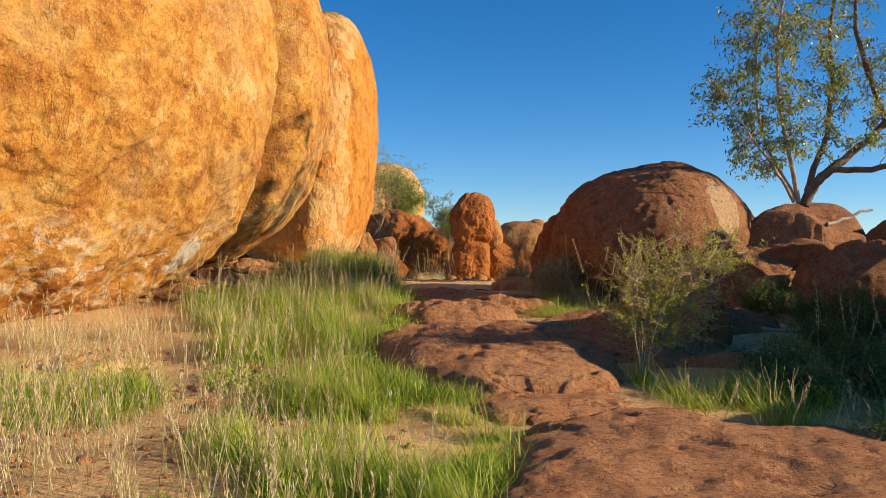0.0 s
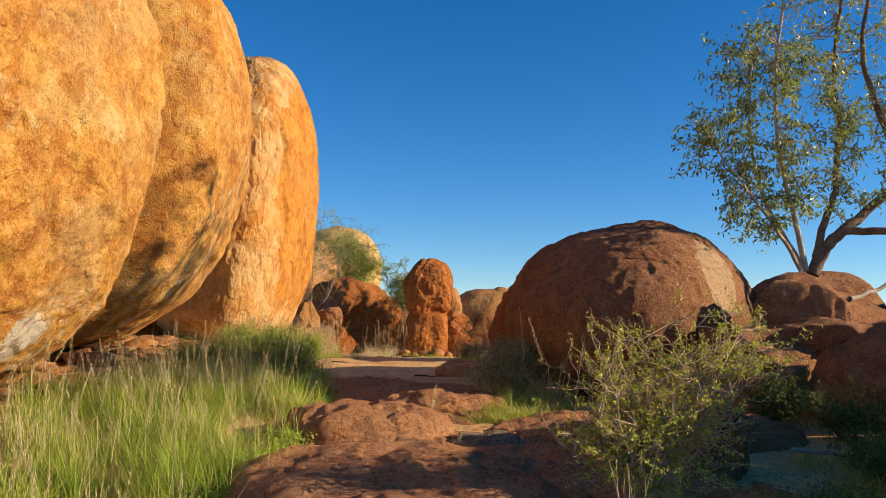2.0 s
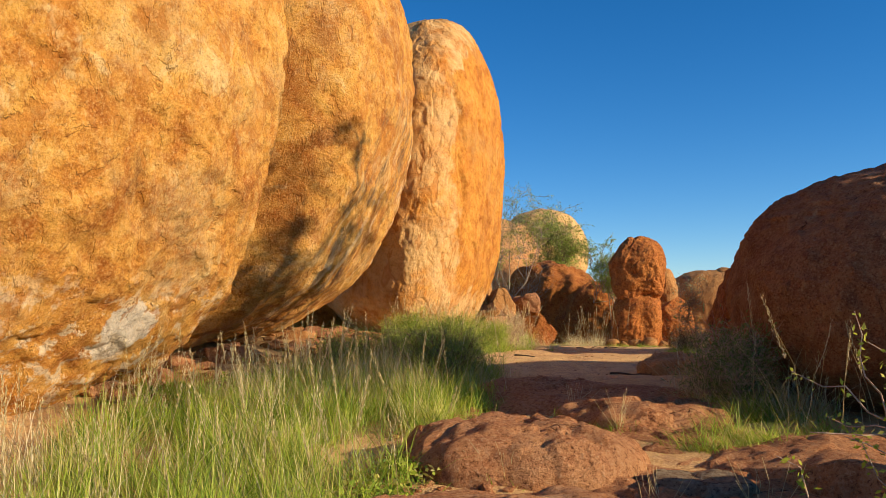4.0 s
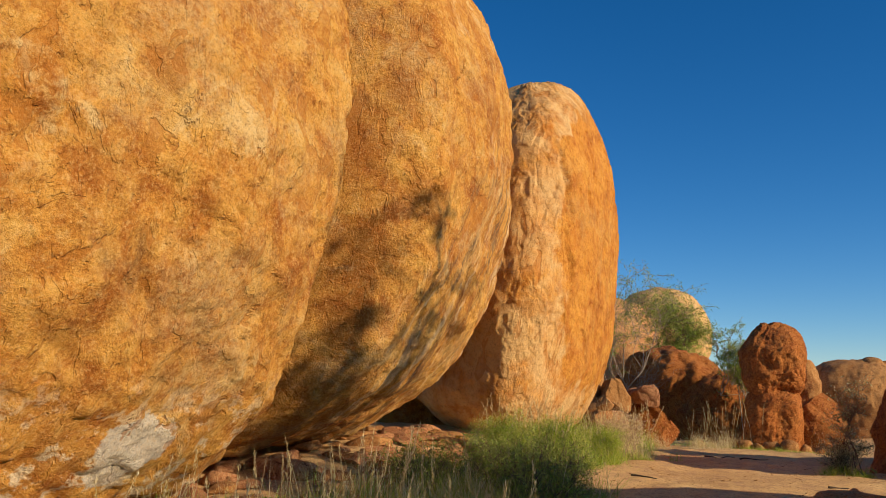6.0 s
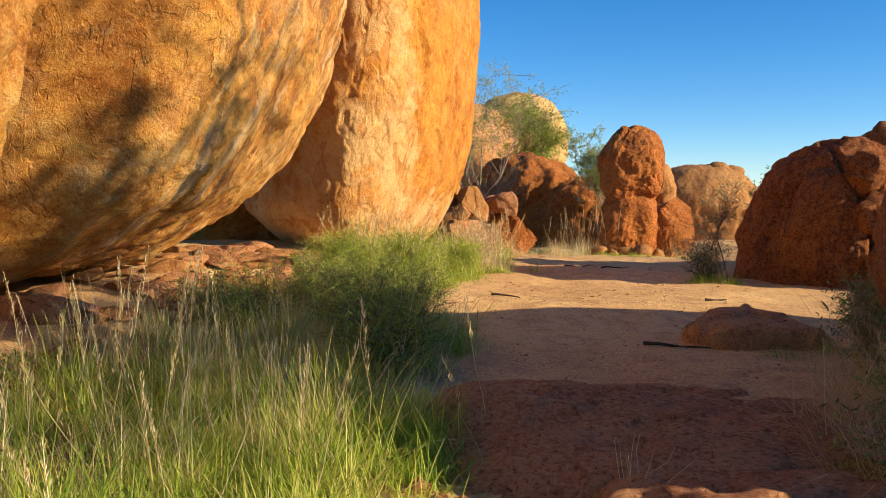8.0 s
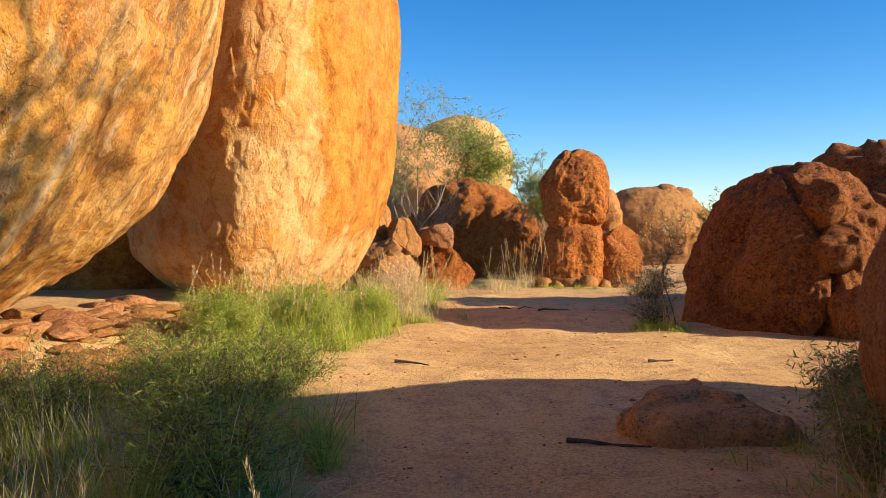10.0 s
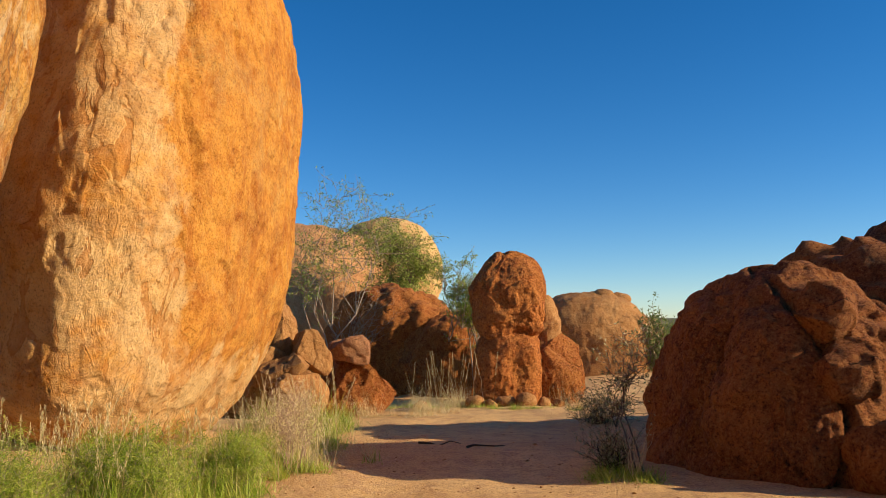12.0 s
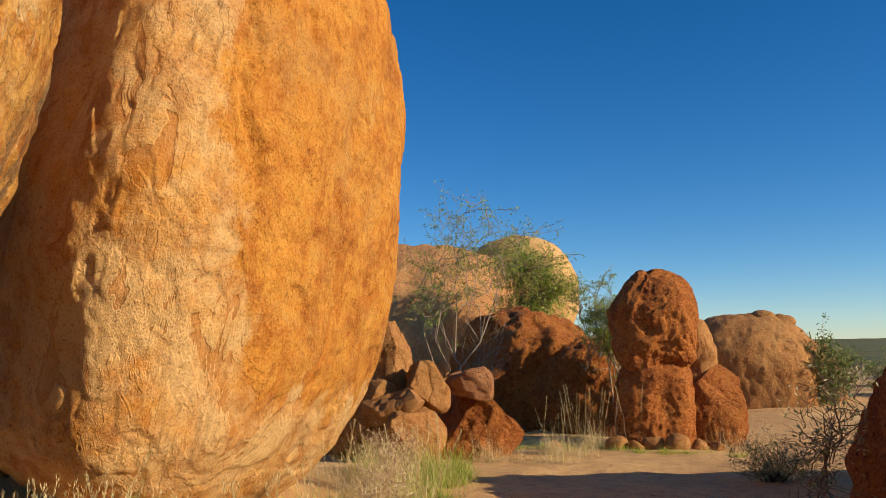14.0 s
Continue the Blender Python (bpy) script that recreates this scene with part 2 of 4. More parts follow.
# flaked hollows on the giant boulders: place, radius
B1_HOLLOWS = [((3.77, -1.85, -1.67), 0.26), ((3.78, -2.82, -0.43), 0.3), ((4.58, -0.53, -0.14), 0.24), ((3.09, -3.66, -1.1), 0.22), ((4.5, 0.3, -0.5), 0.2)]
# the three near y -0.9, r 0.4-0.5, mix red-brown rock with painted cleft shade
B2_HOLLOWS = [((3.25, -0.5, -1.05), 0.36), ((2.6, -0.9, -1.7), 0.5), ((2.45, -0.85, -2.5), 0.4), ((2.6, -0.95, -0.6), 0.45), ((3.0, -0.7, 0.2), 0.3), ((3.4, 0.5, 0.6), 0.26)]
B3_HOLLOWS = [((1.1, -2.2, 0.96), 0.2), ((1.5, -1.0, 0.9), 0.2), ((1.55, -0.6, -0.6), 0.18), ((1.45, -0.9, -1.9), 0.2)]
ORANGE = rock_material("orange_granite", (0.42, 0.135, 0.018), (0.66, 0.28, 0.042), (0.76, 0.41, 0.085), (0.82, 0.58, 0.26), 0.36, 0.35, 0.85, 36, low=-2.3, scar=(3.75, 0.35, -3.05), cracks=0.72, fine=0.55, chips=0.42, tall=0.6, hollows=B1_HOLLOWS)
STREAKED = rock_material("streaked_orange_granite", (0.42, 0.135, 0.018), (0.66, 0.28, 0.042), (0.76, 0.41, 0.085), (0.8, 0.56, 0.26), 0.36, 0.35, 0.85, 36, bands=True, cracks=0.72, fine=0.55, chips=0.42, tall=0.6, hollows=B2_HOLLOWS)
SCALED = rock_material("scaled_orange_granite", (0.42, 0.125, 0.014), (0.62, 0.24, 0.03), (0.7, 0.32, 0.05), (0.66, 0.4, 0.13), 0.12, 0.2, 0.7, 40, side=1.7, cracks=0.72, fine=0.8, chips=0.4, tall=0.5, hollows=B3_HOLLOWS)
RED = rock_material("red_granite", (0.18, 0.047, 0.013), (0.39, 0.12, 0.03), (0.52, 0.195, 0.052), (0.54, 0.28, 0.1), 0.1, 0.4, 1.2, 26, grain_relief=0.3)
RUST = rock_material("rust_granite", (0.26, 0.06, 0.014), (0.44, 0.135, 0.026), (0.53, 0.2, 0.045), (0.56, 0.3, 0.11), 0.1, 0.45, 1.1, 26)
PITTED = rock_material("pitted_red_granite", (0.24, 0.06, 0.014), (0.54, 0.16, 0.032), (0.68, 0.25, 0.055), (0.68, 0.34, 0.11), 0.1, 0.5, 1.3, 20)
BROWN = rock_material("brown_granite", (0.25, 0.09, 0.04), (0.38, 0.155, 0.065), (0.46, 0.22, 0.1), (0.5, 0.34, 0.18), 0.2, 0.35, 0.8)
DOME = rock_material("dome_granite", (0.22, 0.075, 0.03), (0.35, 0.135, 0.055), (0.43, 0.2, 0.09), (0.5, 0.34, 0.18), 0.15, 0.35, 0.9, scar=(0.5, -1.72, 0.4), scar_r=0.52, scar_tone=(0.56, 0.38, 0.22))
PALE_ORANGE = rock_material("pale_orange_granite", (0.5, 0.26, 0.08), (0.72, 0.42, 0.15), (0.8, 0.52, 0.22), (0.8, 0.6, 0.34), 0.2, 0.4, 0.7)
PINK = rock_material("pinkish_granite", (0.44, 0.18, 0.06), (0.66, 0.31, 0.115), (0.74, 0.4, 0.16), (0.74, 0.5, 0.26), 0.2, 0.4, 0.9)
SLAB = rock_material("slab_granite", (0.41, 0.15, 0.06), (0.57, 0.24, 0.095), (0.66, 0.33, 0.145), (0.7, 0.45, 0.25), 0.2, 0.05, 0.8, 30, fine=0.9, grain_relief=0.6)
PALE = rock_material("pale_granite", (0.28, 0.16, 0.09), (0.42, 0.29, 0.17), (0.52, 0.41, 0.27), (0.6, 0.52, 0.38), 0.45, 0.1, 1.3, 26)
FAR = rock_material("far_granite", (0.3, 0.11, 0.03), (0.45, 0.2, 0.06), (0.54, 0.28, 0.095), (0.58, 0.38, 0.18), 0.15, 0.5, 0.7)


def ground_material():
    m, n, l, b = material("sandy_soil", 0.95)
    co = n.new("ShaderNodeTexCoord").outputs["Object"]
    broad = noise_node(n, l, co, 0.35, 5, 0.6)
    col = ramp(n, l, broad, [(0.35, (0.56, 0.32, 0.125)), (0.55, (0.7, 0.44, 0.18)), (0.7, (0.77, 0.53, 0.24))])
    mid = noise_node(n, l, co, 4.0, 6, 0.7)
    col = mix(n, l, ramp(n, l, mid, [(0.4, (0.55, 0.55, 0.55)), (0.52, (0, 0, 0))]), col, (0.42, 0.22, 0.115))
    grain = noise_node(n, l, co, 38, 4, 0.9)
    col = mix(n, l, ramp(n, l, grain, [(0.36, (0.85, 0.85, 0.85)), (0.47, (0, 0, 0))]), col, (0.24, 0.1, 0.04))
    col = mix(n, l, ramp(n, l, grain, [(0.53, (0, 0, 0)), (0.63, (0.8, 0.8, 0.8))]), col, (0.8, 0.58, 0.29))
    # farther land is covered with scrub
    far = n.new("ShaderNodeSeparateXYZ")
    l.new(co, far.inputs[0])
    d = maths(n, l, "MULTIPLY", maths(n, l, "SUBTRACT", far.outputs[1], 52.0), 0.02)
    scrub = ramp(n, l, noise_node(n, l, co, 0.05, 8, 0.75), [(0.35, (0.07, 0.09, 0.03)), (0.55, (0.13, 0.13, 0.05)), (0.7, (0.25, 0.17, 0.08))])
    clampd = n.new("ShaderNodeClamp")
    l.new(d, clampd.inputs[0])
    col = mix(n, l, clampd.outputs[0], col, scrub)
    l.new(col, b.inputs["Base Color"])
    h = maths(n, l, "ADD", maths(n, l, "MULTIPLY", noise_node(n, l, co, 9, 6, 0.7), 0.8), maths(n, l, "MULTIPLY", grain, 0.35))
    bp = n.new("ShaderNodeBump")
    bp.inputs["Strength"].default_value, bp.inputs["Distance"].default_value = 0.8, 0.06
    l.new(h, bp.inputs["Height"])
    l.new(bp.outputs[0], b.inputs["Normal"])
    return m


SOIL = ground_material()
GREEN_GRASS = leaf_material("green_grass_blade", [(0.0, (0.06, 0.12, 0.014)), (0.25, (0.2, 0.32, 0.03)), (0.55, (0.42, 0.52, 0.06)), (0.74, (0.6, 0.58, 0.14)), (0.95, (0.76, 0.64, 0.32))], 0.45, 0.45, 0.4)
DRY_GRASS = leaf_material("dry_grass_blade", [(0.0, (0.45, 0.35, 0.14)), (0.6, (0.72, 0.6, 0.32)), (1.0, (0.86, 0.77, 0.5))], 0.7, 0.35)
EUCALYPT = leaf_material("eucalypt_leaf", [(0.0, (0.1, 0.14, 0.045)), (0.5, (0.25, 0.3, 0.09)), (0.85, (0.4, 0.44, 0.14)), (1.0, (0.44, 0.52, 0.08))], 0.35, 0.35)
YELLOW_LEAF = leaf_material("shrub_leaf", [(0.0, (0.26, 0.33, 0.03)), (0.5, (0.48, 0.52, 0.05)), (1.0, (0.68, 0.64, 0.12))], 0.5, 0.45)
FRESH_LEAF = leaf_material("fresh_leaf", [(0.0, (0.16, 0.24, 0.04)), (0.6, (0.3, 0.4, 0.06)), (1.0, (0.46, 0.5, 0.12))], 0.5, 0.4)
OLIVE_LEAF = leaf_material("olive_leaf", [(0.0, (0.1, 0.16, 0.04)), (0.7, (0.2, 0.26, 0.07)), (1.0, (0.3, 0.32, 0.1))], 0.55, 0.35)
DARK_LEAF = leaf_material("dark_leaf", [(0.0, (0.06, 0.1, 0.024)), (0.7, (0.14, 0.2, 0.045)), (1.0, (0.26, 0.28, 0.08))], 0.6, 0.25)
GREY_LEAF = leaf_material("grey_leaf", [(0.0, (0.2, 0.2, 0.08)), (0.5, (0.32, 0.33, 0.15)), (1.0, (0.55, 0.47, 0.3))], 0.7, 0.3)
BARK = bark_material("bark", (0.1, 0.062, 0.04), (0.23, 0.16, 0.11))
PALE_BARK = bark_material("pale_bark", (0.3, 0.24, 0.17), (0.5, 0.42, 0.33))
TWIG = bark_material("dry_twig", (0.22, 0.16, 0.11), (0.42, 0.34, 0.26))
PINK_TWIG = bark_material("pinkish_twig", (0.32, 0.2, 0.14), (0.55, 0.4, 0.3))
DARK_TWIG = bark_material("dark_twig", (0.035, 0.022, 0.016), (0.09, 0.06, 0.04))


# ---- mesh helpers ----
def mesh_from(name, verts, faces, mat, shade=True):
    """A mesh from an array of places and an array (or list) of faces."""
    me = bpy.data.meshes.new(name)
    if isinstance(faces, np.ndarray):
        k = faces.shape[1]
        me.vertices.add(len(verts))
        me.vertices.foreach_set("co", np.ascontiguousarray(verts, dtype=np.float32).ravel())
        me.loops.add(faces.size)
        me.loops.foreach_set("vertex_index", np.ascontiguousarray(faces, dtype=np.int32).ravel())
        me.polygons.add(len(faces))
        me.polygons.foreach_set("loop_start", np.arange(0, faces.size, k, dtype=np.int32))
        me.update(calc_edges=True)
    else:
        me.from_pydata([tuple(v) for v in verts], [], faces)
    me.materials.append(mat)
    me.polygons.foreach_set("use_smooth", np.full(len(me.polygons), shade))
    me.update()
    return me


def part(name, mesh, parent, label=""):
    ob = new(name, mesh)
    ob.parent = parent
    if label:
        tagged(ob, label)
    return ob


def thing(name, place, label, category, group="", kind=""):
    e = new(name)
    e.empty_display_size = 0.1
    e.location = place
    return tagged(e, label, category, group, kind)


BALLS = {}


def ball(level):
    if level not in BALLS:
        bm = bmesh.new()
        bmesh.ops.create_icosphere(bm, subdivisions=level, radius=1.0)
        v = np.array([x.co[:] for x in bm.verts])
        f = np.array([[x.index for x in p.verts] for p in bm.faces])
        bm.free()
        BALLS[level] = (v, f)
    return BALLS[level]


ROCKS = []       # footprints: x, y, rx, ry, turn


def rock_mesh(name, radii, mat, seed, n=2.3, level=5, rough=0.06, lump=0.06, flake=0.03, turn=0.0, tilt=0.0, facets=0, furrow=0.0, billow=0.0, carve=None, hollows=()):
    """A weathered boulder about the origin: a rounded block with swells, flaked scars and pits."""
    v, f = ball(level)
    r = np.array(radii, float)
    size = float(r.mean())
    rad = (np.abs(v) ** n).sum(1) ** (-1 / n)
    p = v * rad[:, None]
    if facets:
        rng = np.random.default_rng(seed)
        for k in range(facets):
            d = rng.normal(size=3)
            d /= np.linalg.norm(d)
            cut = rng.uniform(0.58, 0.84)
            s = p @ d
            p = p - np.outer(np.maximum(s - cut, 0) * 0.985, d)
    p = p * r
    nrm = v / r
    nrm /= np.linalg.norm(nrm, axis=1)[:, None]
    q = p + seed * 7.31
    d = lump * size * 0.5 * fbm(q / (size * 0.9), 2, seed)
    d = d + rough * fbm(q * 1.6, 4, seed + 3, 0.55) * 0.5
    sheet = (fbm(q * np.array([0.8, 0.8, 0.55]), 4, seed + 7, 0.55) + 1.5) * 2.6
    step = np.floor(sheet) + smooth(0.82, 1.0, sheet - np.floor(sheet))
    d = d - flake * (step - 3.9)
    chip = vnoise(q * np.array([2.2, 2.2, 1.1]) + 0.6 * fbm(q * 3.1, 2, seed + 11)[:, None], seed + 9)
    d = d - flake * 0.55 * smooth(0.3, 0.36, chip) * smooth(0.9, 0.4, chip)
    crack = np.abs(vnoise(q * np.array([1.1, 1.1, 0.6]) + 0.35 * fbm(q * 2.1, 3, seed + 21)[:, None], seed + 23))
    d = d - flake * 1.4 * smooth(0.025, 0.0, crack) * smooth(0.0, 0.3, vnoise(q * 0.8, seed + 25))
    if billow:
        warp = q + 0.25 * np.stack([fbm(q * 1.1 + 9.0 * k, 2, seed + 40 + k) for k in range(3)], 1)
        d = d + billow * (np.abs(vnoise(warp * 1.15, seed + 35)) ** 0.6 + 0.45 * np.abs(vnoise(warp * 2.9, seed + 36)) ** 0.6 - 0.7)
    if furrow:
        d = d + furrow * vnoise(q * np.array([3.2, 3.2, 0.7]), seed + 31)
    for place, deep in hollows:
        rr = np.linalg.norm((p - np.array(place)) * np.array([1, 1, 0.75]), axis=1) + deep * 0.45 * fbm(q * 2.6, 3, seed + 51)
        d = d - 0.2 * deep * smooth(deep, deep * 0.88, rr) * smooth(-deep * 1.3, deep * 0.9, p[:, 2] - place[2] + 0.5 * (p[:, 1] - place[1]))
    p = p + nrm * d[:, None]
    m = np.array((pose(0, 0, 0, 0, -math.degrees(tilt), 0)).to_3x3())
    z = np.array(pose(0, 0, 0, 0, 0, math.degrees(turn)).to_3x3())
    p = p @ (z @ m).T
    if carve:
        p = carve(p)
    return mesh_from(name, p, f, mat)


def boulder(label, centre, radii, mat, seed, category="boulder", group="", name="boulder", block=True, **kw):
    ob = new(name, rock_mesh(name, radii, mat, seed, **kw))
    ob.location = centre
    tagged(ob, label, category, group)
    if block:
        # footprint where the rock meets the ground
        g = float(ground_z(centre[0], centre[1])) + 0.15
        k = max(0.05, 1 - (abs(centre[2] - g) / radii[2]) ** 2.2) ** 0.45
        ROCKS.append((centre[0], centre[1], radii[0] * k, radii[1] * k, kw.get("turn", 0.0)))
    return ob


def free(x, y, margin=1.0):
    """Which of the places are not covered by rock."""
    ok = np.ones(len(x), bool)
    for cx, cy, rx, ry, a in ROCKS:
        u = (x - cx) * math.cos(a) + (y - cy) * math.sin(a)
        w = -(x - cx) * math.sin(a) + (y - cy) * math.cos(a)
        ok &= (u / (rx * margin)) ** 2 + (w / (ry * margin)) ** 2 > 1
    return ok


def tubes(lines, sides=5):
    """One mesh's places and faces from many tapered tubes: (points, radii)."""
    V, F, base = [], [], 0
    for pts, rad in lines:
        pts = np.asarray(pts, float)
        k = len(pts)
        tan = np.gradient(pts, axis=0)
        tan /= np.linalg.norm(tan, axis=1)[:, None] + 1e-9
        ref = np.eye(3)[np.argmin(np.abs(tan).max(0))][None]
        a = np.cross(tan, ref)
        a /= np.linalg.norm(a, axis=1)[:, None] + 1e-9
        b = np.cross(tan, a)
        ang = np.arange(sides) * 2 * np.pi / sides
        ring = pts[:, None] + np.asarray(rad)[:, None, None] * (a[:, None] * np.cos(ang)[None, :, None] + b[:, None] * np.sin(ang)[None, :, None])
        V.append(ring.reshape(-1, 3))
        i = np.arange(k - 1)[:, None] * sides
        j = np.arange(sides)[None]
        jn = (j + 1) % sides
        F.append(np.stack([i + j, i + jn, i + sides + jn, i + sides + j], -1).reshape(-1, 4) + base)
        base += k * sides
    return np.concatenate(V), np.concatenate(F)


def bend(a, b, rng, k=6, wob=0.08, sag=0.0):
    """A crooked line from a to b."""
    a, b = np.asarray(a, float), np.asarray(b, float)
    t = np.linspace(0, 1, k)[:, None]
    w = rng.normal(size=(k, 3)) * wob * np.linalg.norm(b - a)
    w[0] = w[-1] = 0
    p = a + (b - a) * t + w * np.sin(np.pi * t)
    p[:, 2] += sag * np.sin(np.pi * t[:, 0])
    return p


def leaves(places, rng, length, width, hang=0.4, spread=1.0):
    """Pointed leaves, two triangles each, at the places."""
    n = len(places)
    d = rng.normal(size=(n, 3)) * spread
    d[:, 2] -= hang * 1.5
    d /= np.linalg.norm(d, axis=1)[:, None]
    s = np.cross(d, rng.normal(size=(n, 3)))
    s /= np.linalg.norm(s, axis=1)[:, None]
    L = length * rng.uniform(0.6, 1.25, n)[:, None]
    W = width * rng.uniform(0.7, 1.2, n)[:, None]
    v = np.stack([places, places + d * L * 0.45 + s * W * 0.5, places + d * L, places + d * L * 0.45 - s * W * 0.5], 1).reshape(-1, 3)
    return v, np.arange(4 * n).reshape(-1, 4)


def blades(x, y, z, h, rng, width=0.006, lean=0.35, curve=0.5, lay=None):
    """Grass blades: bent, tapered strips of three quads."""
    n = len(x)
    az = rng.uniform(0, 2 * np.pi, n)
    if lay is not None:
        az = np.where(rng.random(n) < 0.45, lay + rng.normal(size=n) * 0.5, az)
    tilt = (0.25 + np.abs(rng.normal(size=n))) * lean
    out = np.stack([np.cos(az), np.sin(az), np.zeros(n)], 1)
    side = np.stack([-np.sin(az + 0.6), np.cos(az + 0.6), np.zeros(n)], 1)
    root = np.stack([x, y, z - 0.02], 1)
    V = []
    c, last = root, 0.0
    for t, wd in ((0.0, 1.0), (0.35, 0.9), (0.7, 0.6), (1.0, 0.12)):
        a = np.minimum(tilt * (0.5 + curve * t), 2.2)
        c = c + (out * (np.sin(a) * h * (t - last))[:, None]) + np.array([0, 0, 1.0]) * (np.cos(a) * h * (t - last))[:, None]
        last = t
        w = (side * width * wd * 0.5) * (0.7 + 0.6 * rng.random(n))[:, None]
        V += [c - w, c + w]
    v = np.stack(V, 1).reshape(-1, 3)
    k = np.arange(n)[:, None, None] * 8
    f = (np.array([[0, 1, 3, 2], [2, 3, 5, 4], [4, 5, 7, 6]])[None] + k).reshape(-1, 4)
    return v, f


def join(list_of):
    V, F, base = [], [], 0
    for v, f in list_of:
        V.append(v)
        F.append(f + base)
        base += len(v)
    return np.concatenate(V), np.concatenate(F)


# ---- ground ----
def grow(a, b, step, far, rate=1.12):
    mid = list(np.arange(a, b + step / 2, step))
    up, x, s = [], b, step
    while x < far:
        s *= rate
        x += s
        up.append(x)
    down, x, s = [], a, step
    while x > -far:
        s *= rate
        x -= s
        down.append(x)
    return np.array(down[::-1] + mid + up)


gx, gy = grow(-7, 8, 0.1, 3000), grow(-2, 36, 0.11, 3000)
GX, GYY = np.meshgrid(gx, gy)
gz = ground_z(GX, GYY)
gv = np.stack([GX.ravel(), GYY.ravel(), gz.ravel()], 1)
nx = len(gx)
gi = (np.arange(len(gy) - 1)[:, None] * nx + np.arange(nx - 1)[None]).ravel()
gf = np.stack([gi, gi + 1, gi + 1 + nx, gi + nx], 1)
ground = new("ground", mesh_from("ground", gv, gf, SOIL))
tagged(ground, "red-orange sandy soil with gravel and low rises", "ground", kind="structure")

# low ridge on the horizon
rx = np.linspace(-1800, 1800, 240)
rz = 9 + 4.0 * fbm(np.stack([rx / 260, rx * 0, rx * 0], 1), 4, 40)
rv = np.concatenate([np.stack([rx, np.full(240, 1900.0), np.full(240, -3.0)], 1), np.stack([rx, np.full(240, 2060.0), rz], 1), np.stack([rx, np.full(240, 2300.0), np.full(240, -3.0)], 1)])
ri = np.arange(239)
rf = np.concatenate([np.stack([ri, ri + 1, ri + 241, ri + 240], 1), np.stack([ri + 240, ri + 241, ri + 481, ri + 480], 1)])
tagged(new("backdrop_ridge", mesh_from("backdrop_ridge", rv, rf, SOIL)), "low scrub-covered ridge far off on the horizon", "ridge", kind="structure")

# ---- giant boulders beside the path ----
def split_south(p):
    """The first boulder ends in a face along the cleft."""
    y = p[:, 1] + 12.27
    edge = 14.0 + 0.06 * vnoise(p * 1.3, 61)
    p[:, 1] = np.where(y > edge, edge + (y - edge) * 0.04, y) - 12.27
    return p


def corner(p):
    """The third one turns away behind a rounded arris, and a plate of its flank stands proud."""
    x = p[:, 0] + 0.1 * fbm(p * np.array([1.2, 1.2, 0.6]), 3, 63) - np.clip(1.16 + 0.36 * p[:, 2], 0.1, 1.5)
    front = smooth(0.5, -1.0, p[:, 1])
    p[:, 0] = np.where(p[:, 0] < 0, p[:, 0] * 1.7, p[:, 0])
    turn_away = 0.5 * (np.sqrt(x * x + 0.3 ** 2) - x)
    p[:, 1] += turn_away * 0.62 * front - 0.12 * front
    p[:, 1] -= 0.4 * smooth(-2.2, -3.3, p[:, 2]) * front
    rim = p[:, 1] + 1.98 + 0.22 * vnoise(p * np.array([0.3, 0.3, 1.5]), 67) + 0.08 * vnoise(p * np.array([0.5, 0.5, 4.0]), 68)
    tall = smooth(-1.2, -0.6, p[:, 2]) * smooth(2.4, 1.5, p[:, 2])
    p[:, 0] += (0.075 * smooth(0.0, 0.035, rim) * smooth(1.6, 0.1, rim) - 0.05 * np.exp(-(rim / 0.035) ** 2)) * tall * front
    return p


def split_north(p):
    """The second one rounds off into the cleft."""
    y = p[:, 1] + 16.15
    k = smooth(16.0, 14.3, y)
    p[:, 0] -= 2.1 * k ** 1.6
    p[:, 1] = np.where(y < 14.2, 14.2 + (y - 14.2) * 0.1, y) - 16.15
    return p



boulder("giant rounded orange granite boulder with pale lichen patches", (-7.75, 12.27, 4.36), (4.55, 5.54, 4.27), ORANGE, 3, level=8, n=2.3, turn=-0.33, tilt=-0.12, rough=0.1, lump=0.03, flake=0.035, carve=split_south, hollows=B1_HOLLOWS, group="giant boulders")
boulder("huge orange granite boulder with grey streaked flank, overhanging the ground", (-6.0, 16.15, 5.11), (3.49, 5.68, 4.12), STREAKED, 8, level=8, n=2.3, turn=-0.08, tilt=-0.03, rough=0.08, lump=0.03, flake=0.025, carve=split_north, hollows=B2_HOLLOWS, group="giant boulders")
boulder("tall egg-shaped orange granite boulder with a pale scaled face", (-3.8, 24.18, 4.72), (1.7, 3.2, 4.06), SCALED, 14, level=8, n=2.3, turn=-0.1, tilt=-0.03, rough=0.06, lump=0.02, flake=0.02, carve=corner, hollows=B3_HOLLOWS, group="giant boulders")

# ---- rocks on the sunny side ----
def broken_face(p):
    """The dome's end has broken off along a steep plane; its crown peels in thin sheets."""
    d = np.array([0.72, -0.66, 0.2])
    over = p @ d - 1.8 + 0.05 * fbm(p * 2.0, 3, 75)
    p = p - np.outer(0.5 * (over + np.sqrt(over * over + 0.15 ** 2)) * 0.8, d)
    p[:, 2] -= 0.3 * smooth(0.1, 2.0, p[:, 0] - 0.35 * p[:, 1]) * smooth(-0.5, 0.5, p[:, 2])
    high = p[:, 2] + 0.12 * fbm(p * np.array([0.8, 0.8, 1.6]), 3, 76)
    sheet = high * 10.0
    peel = (sheet - np.floor(sheet)) ** 3 * smooth(0.3, 0.7, high)
    p[:, :2] *= (1 - 0.014 * peel)[:, None]
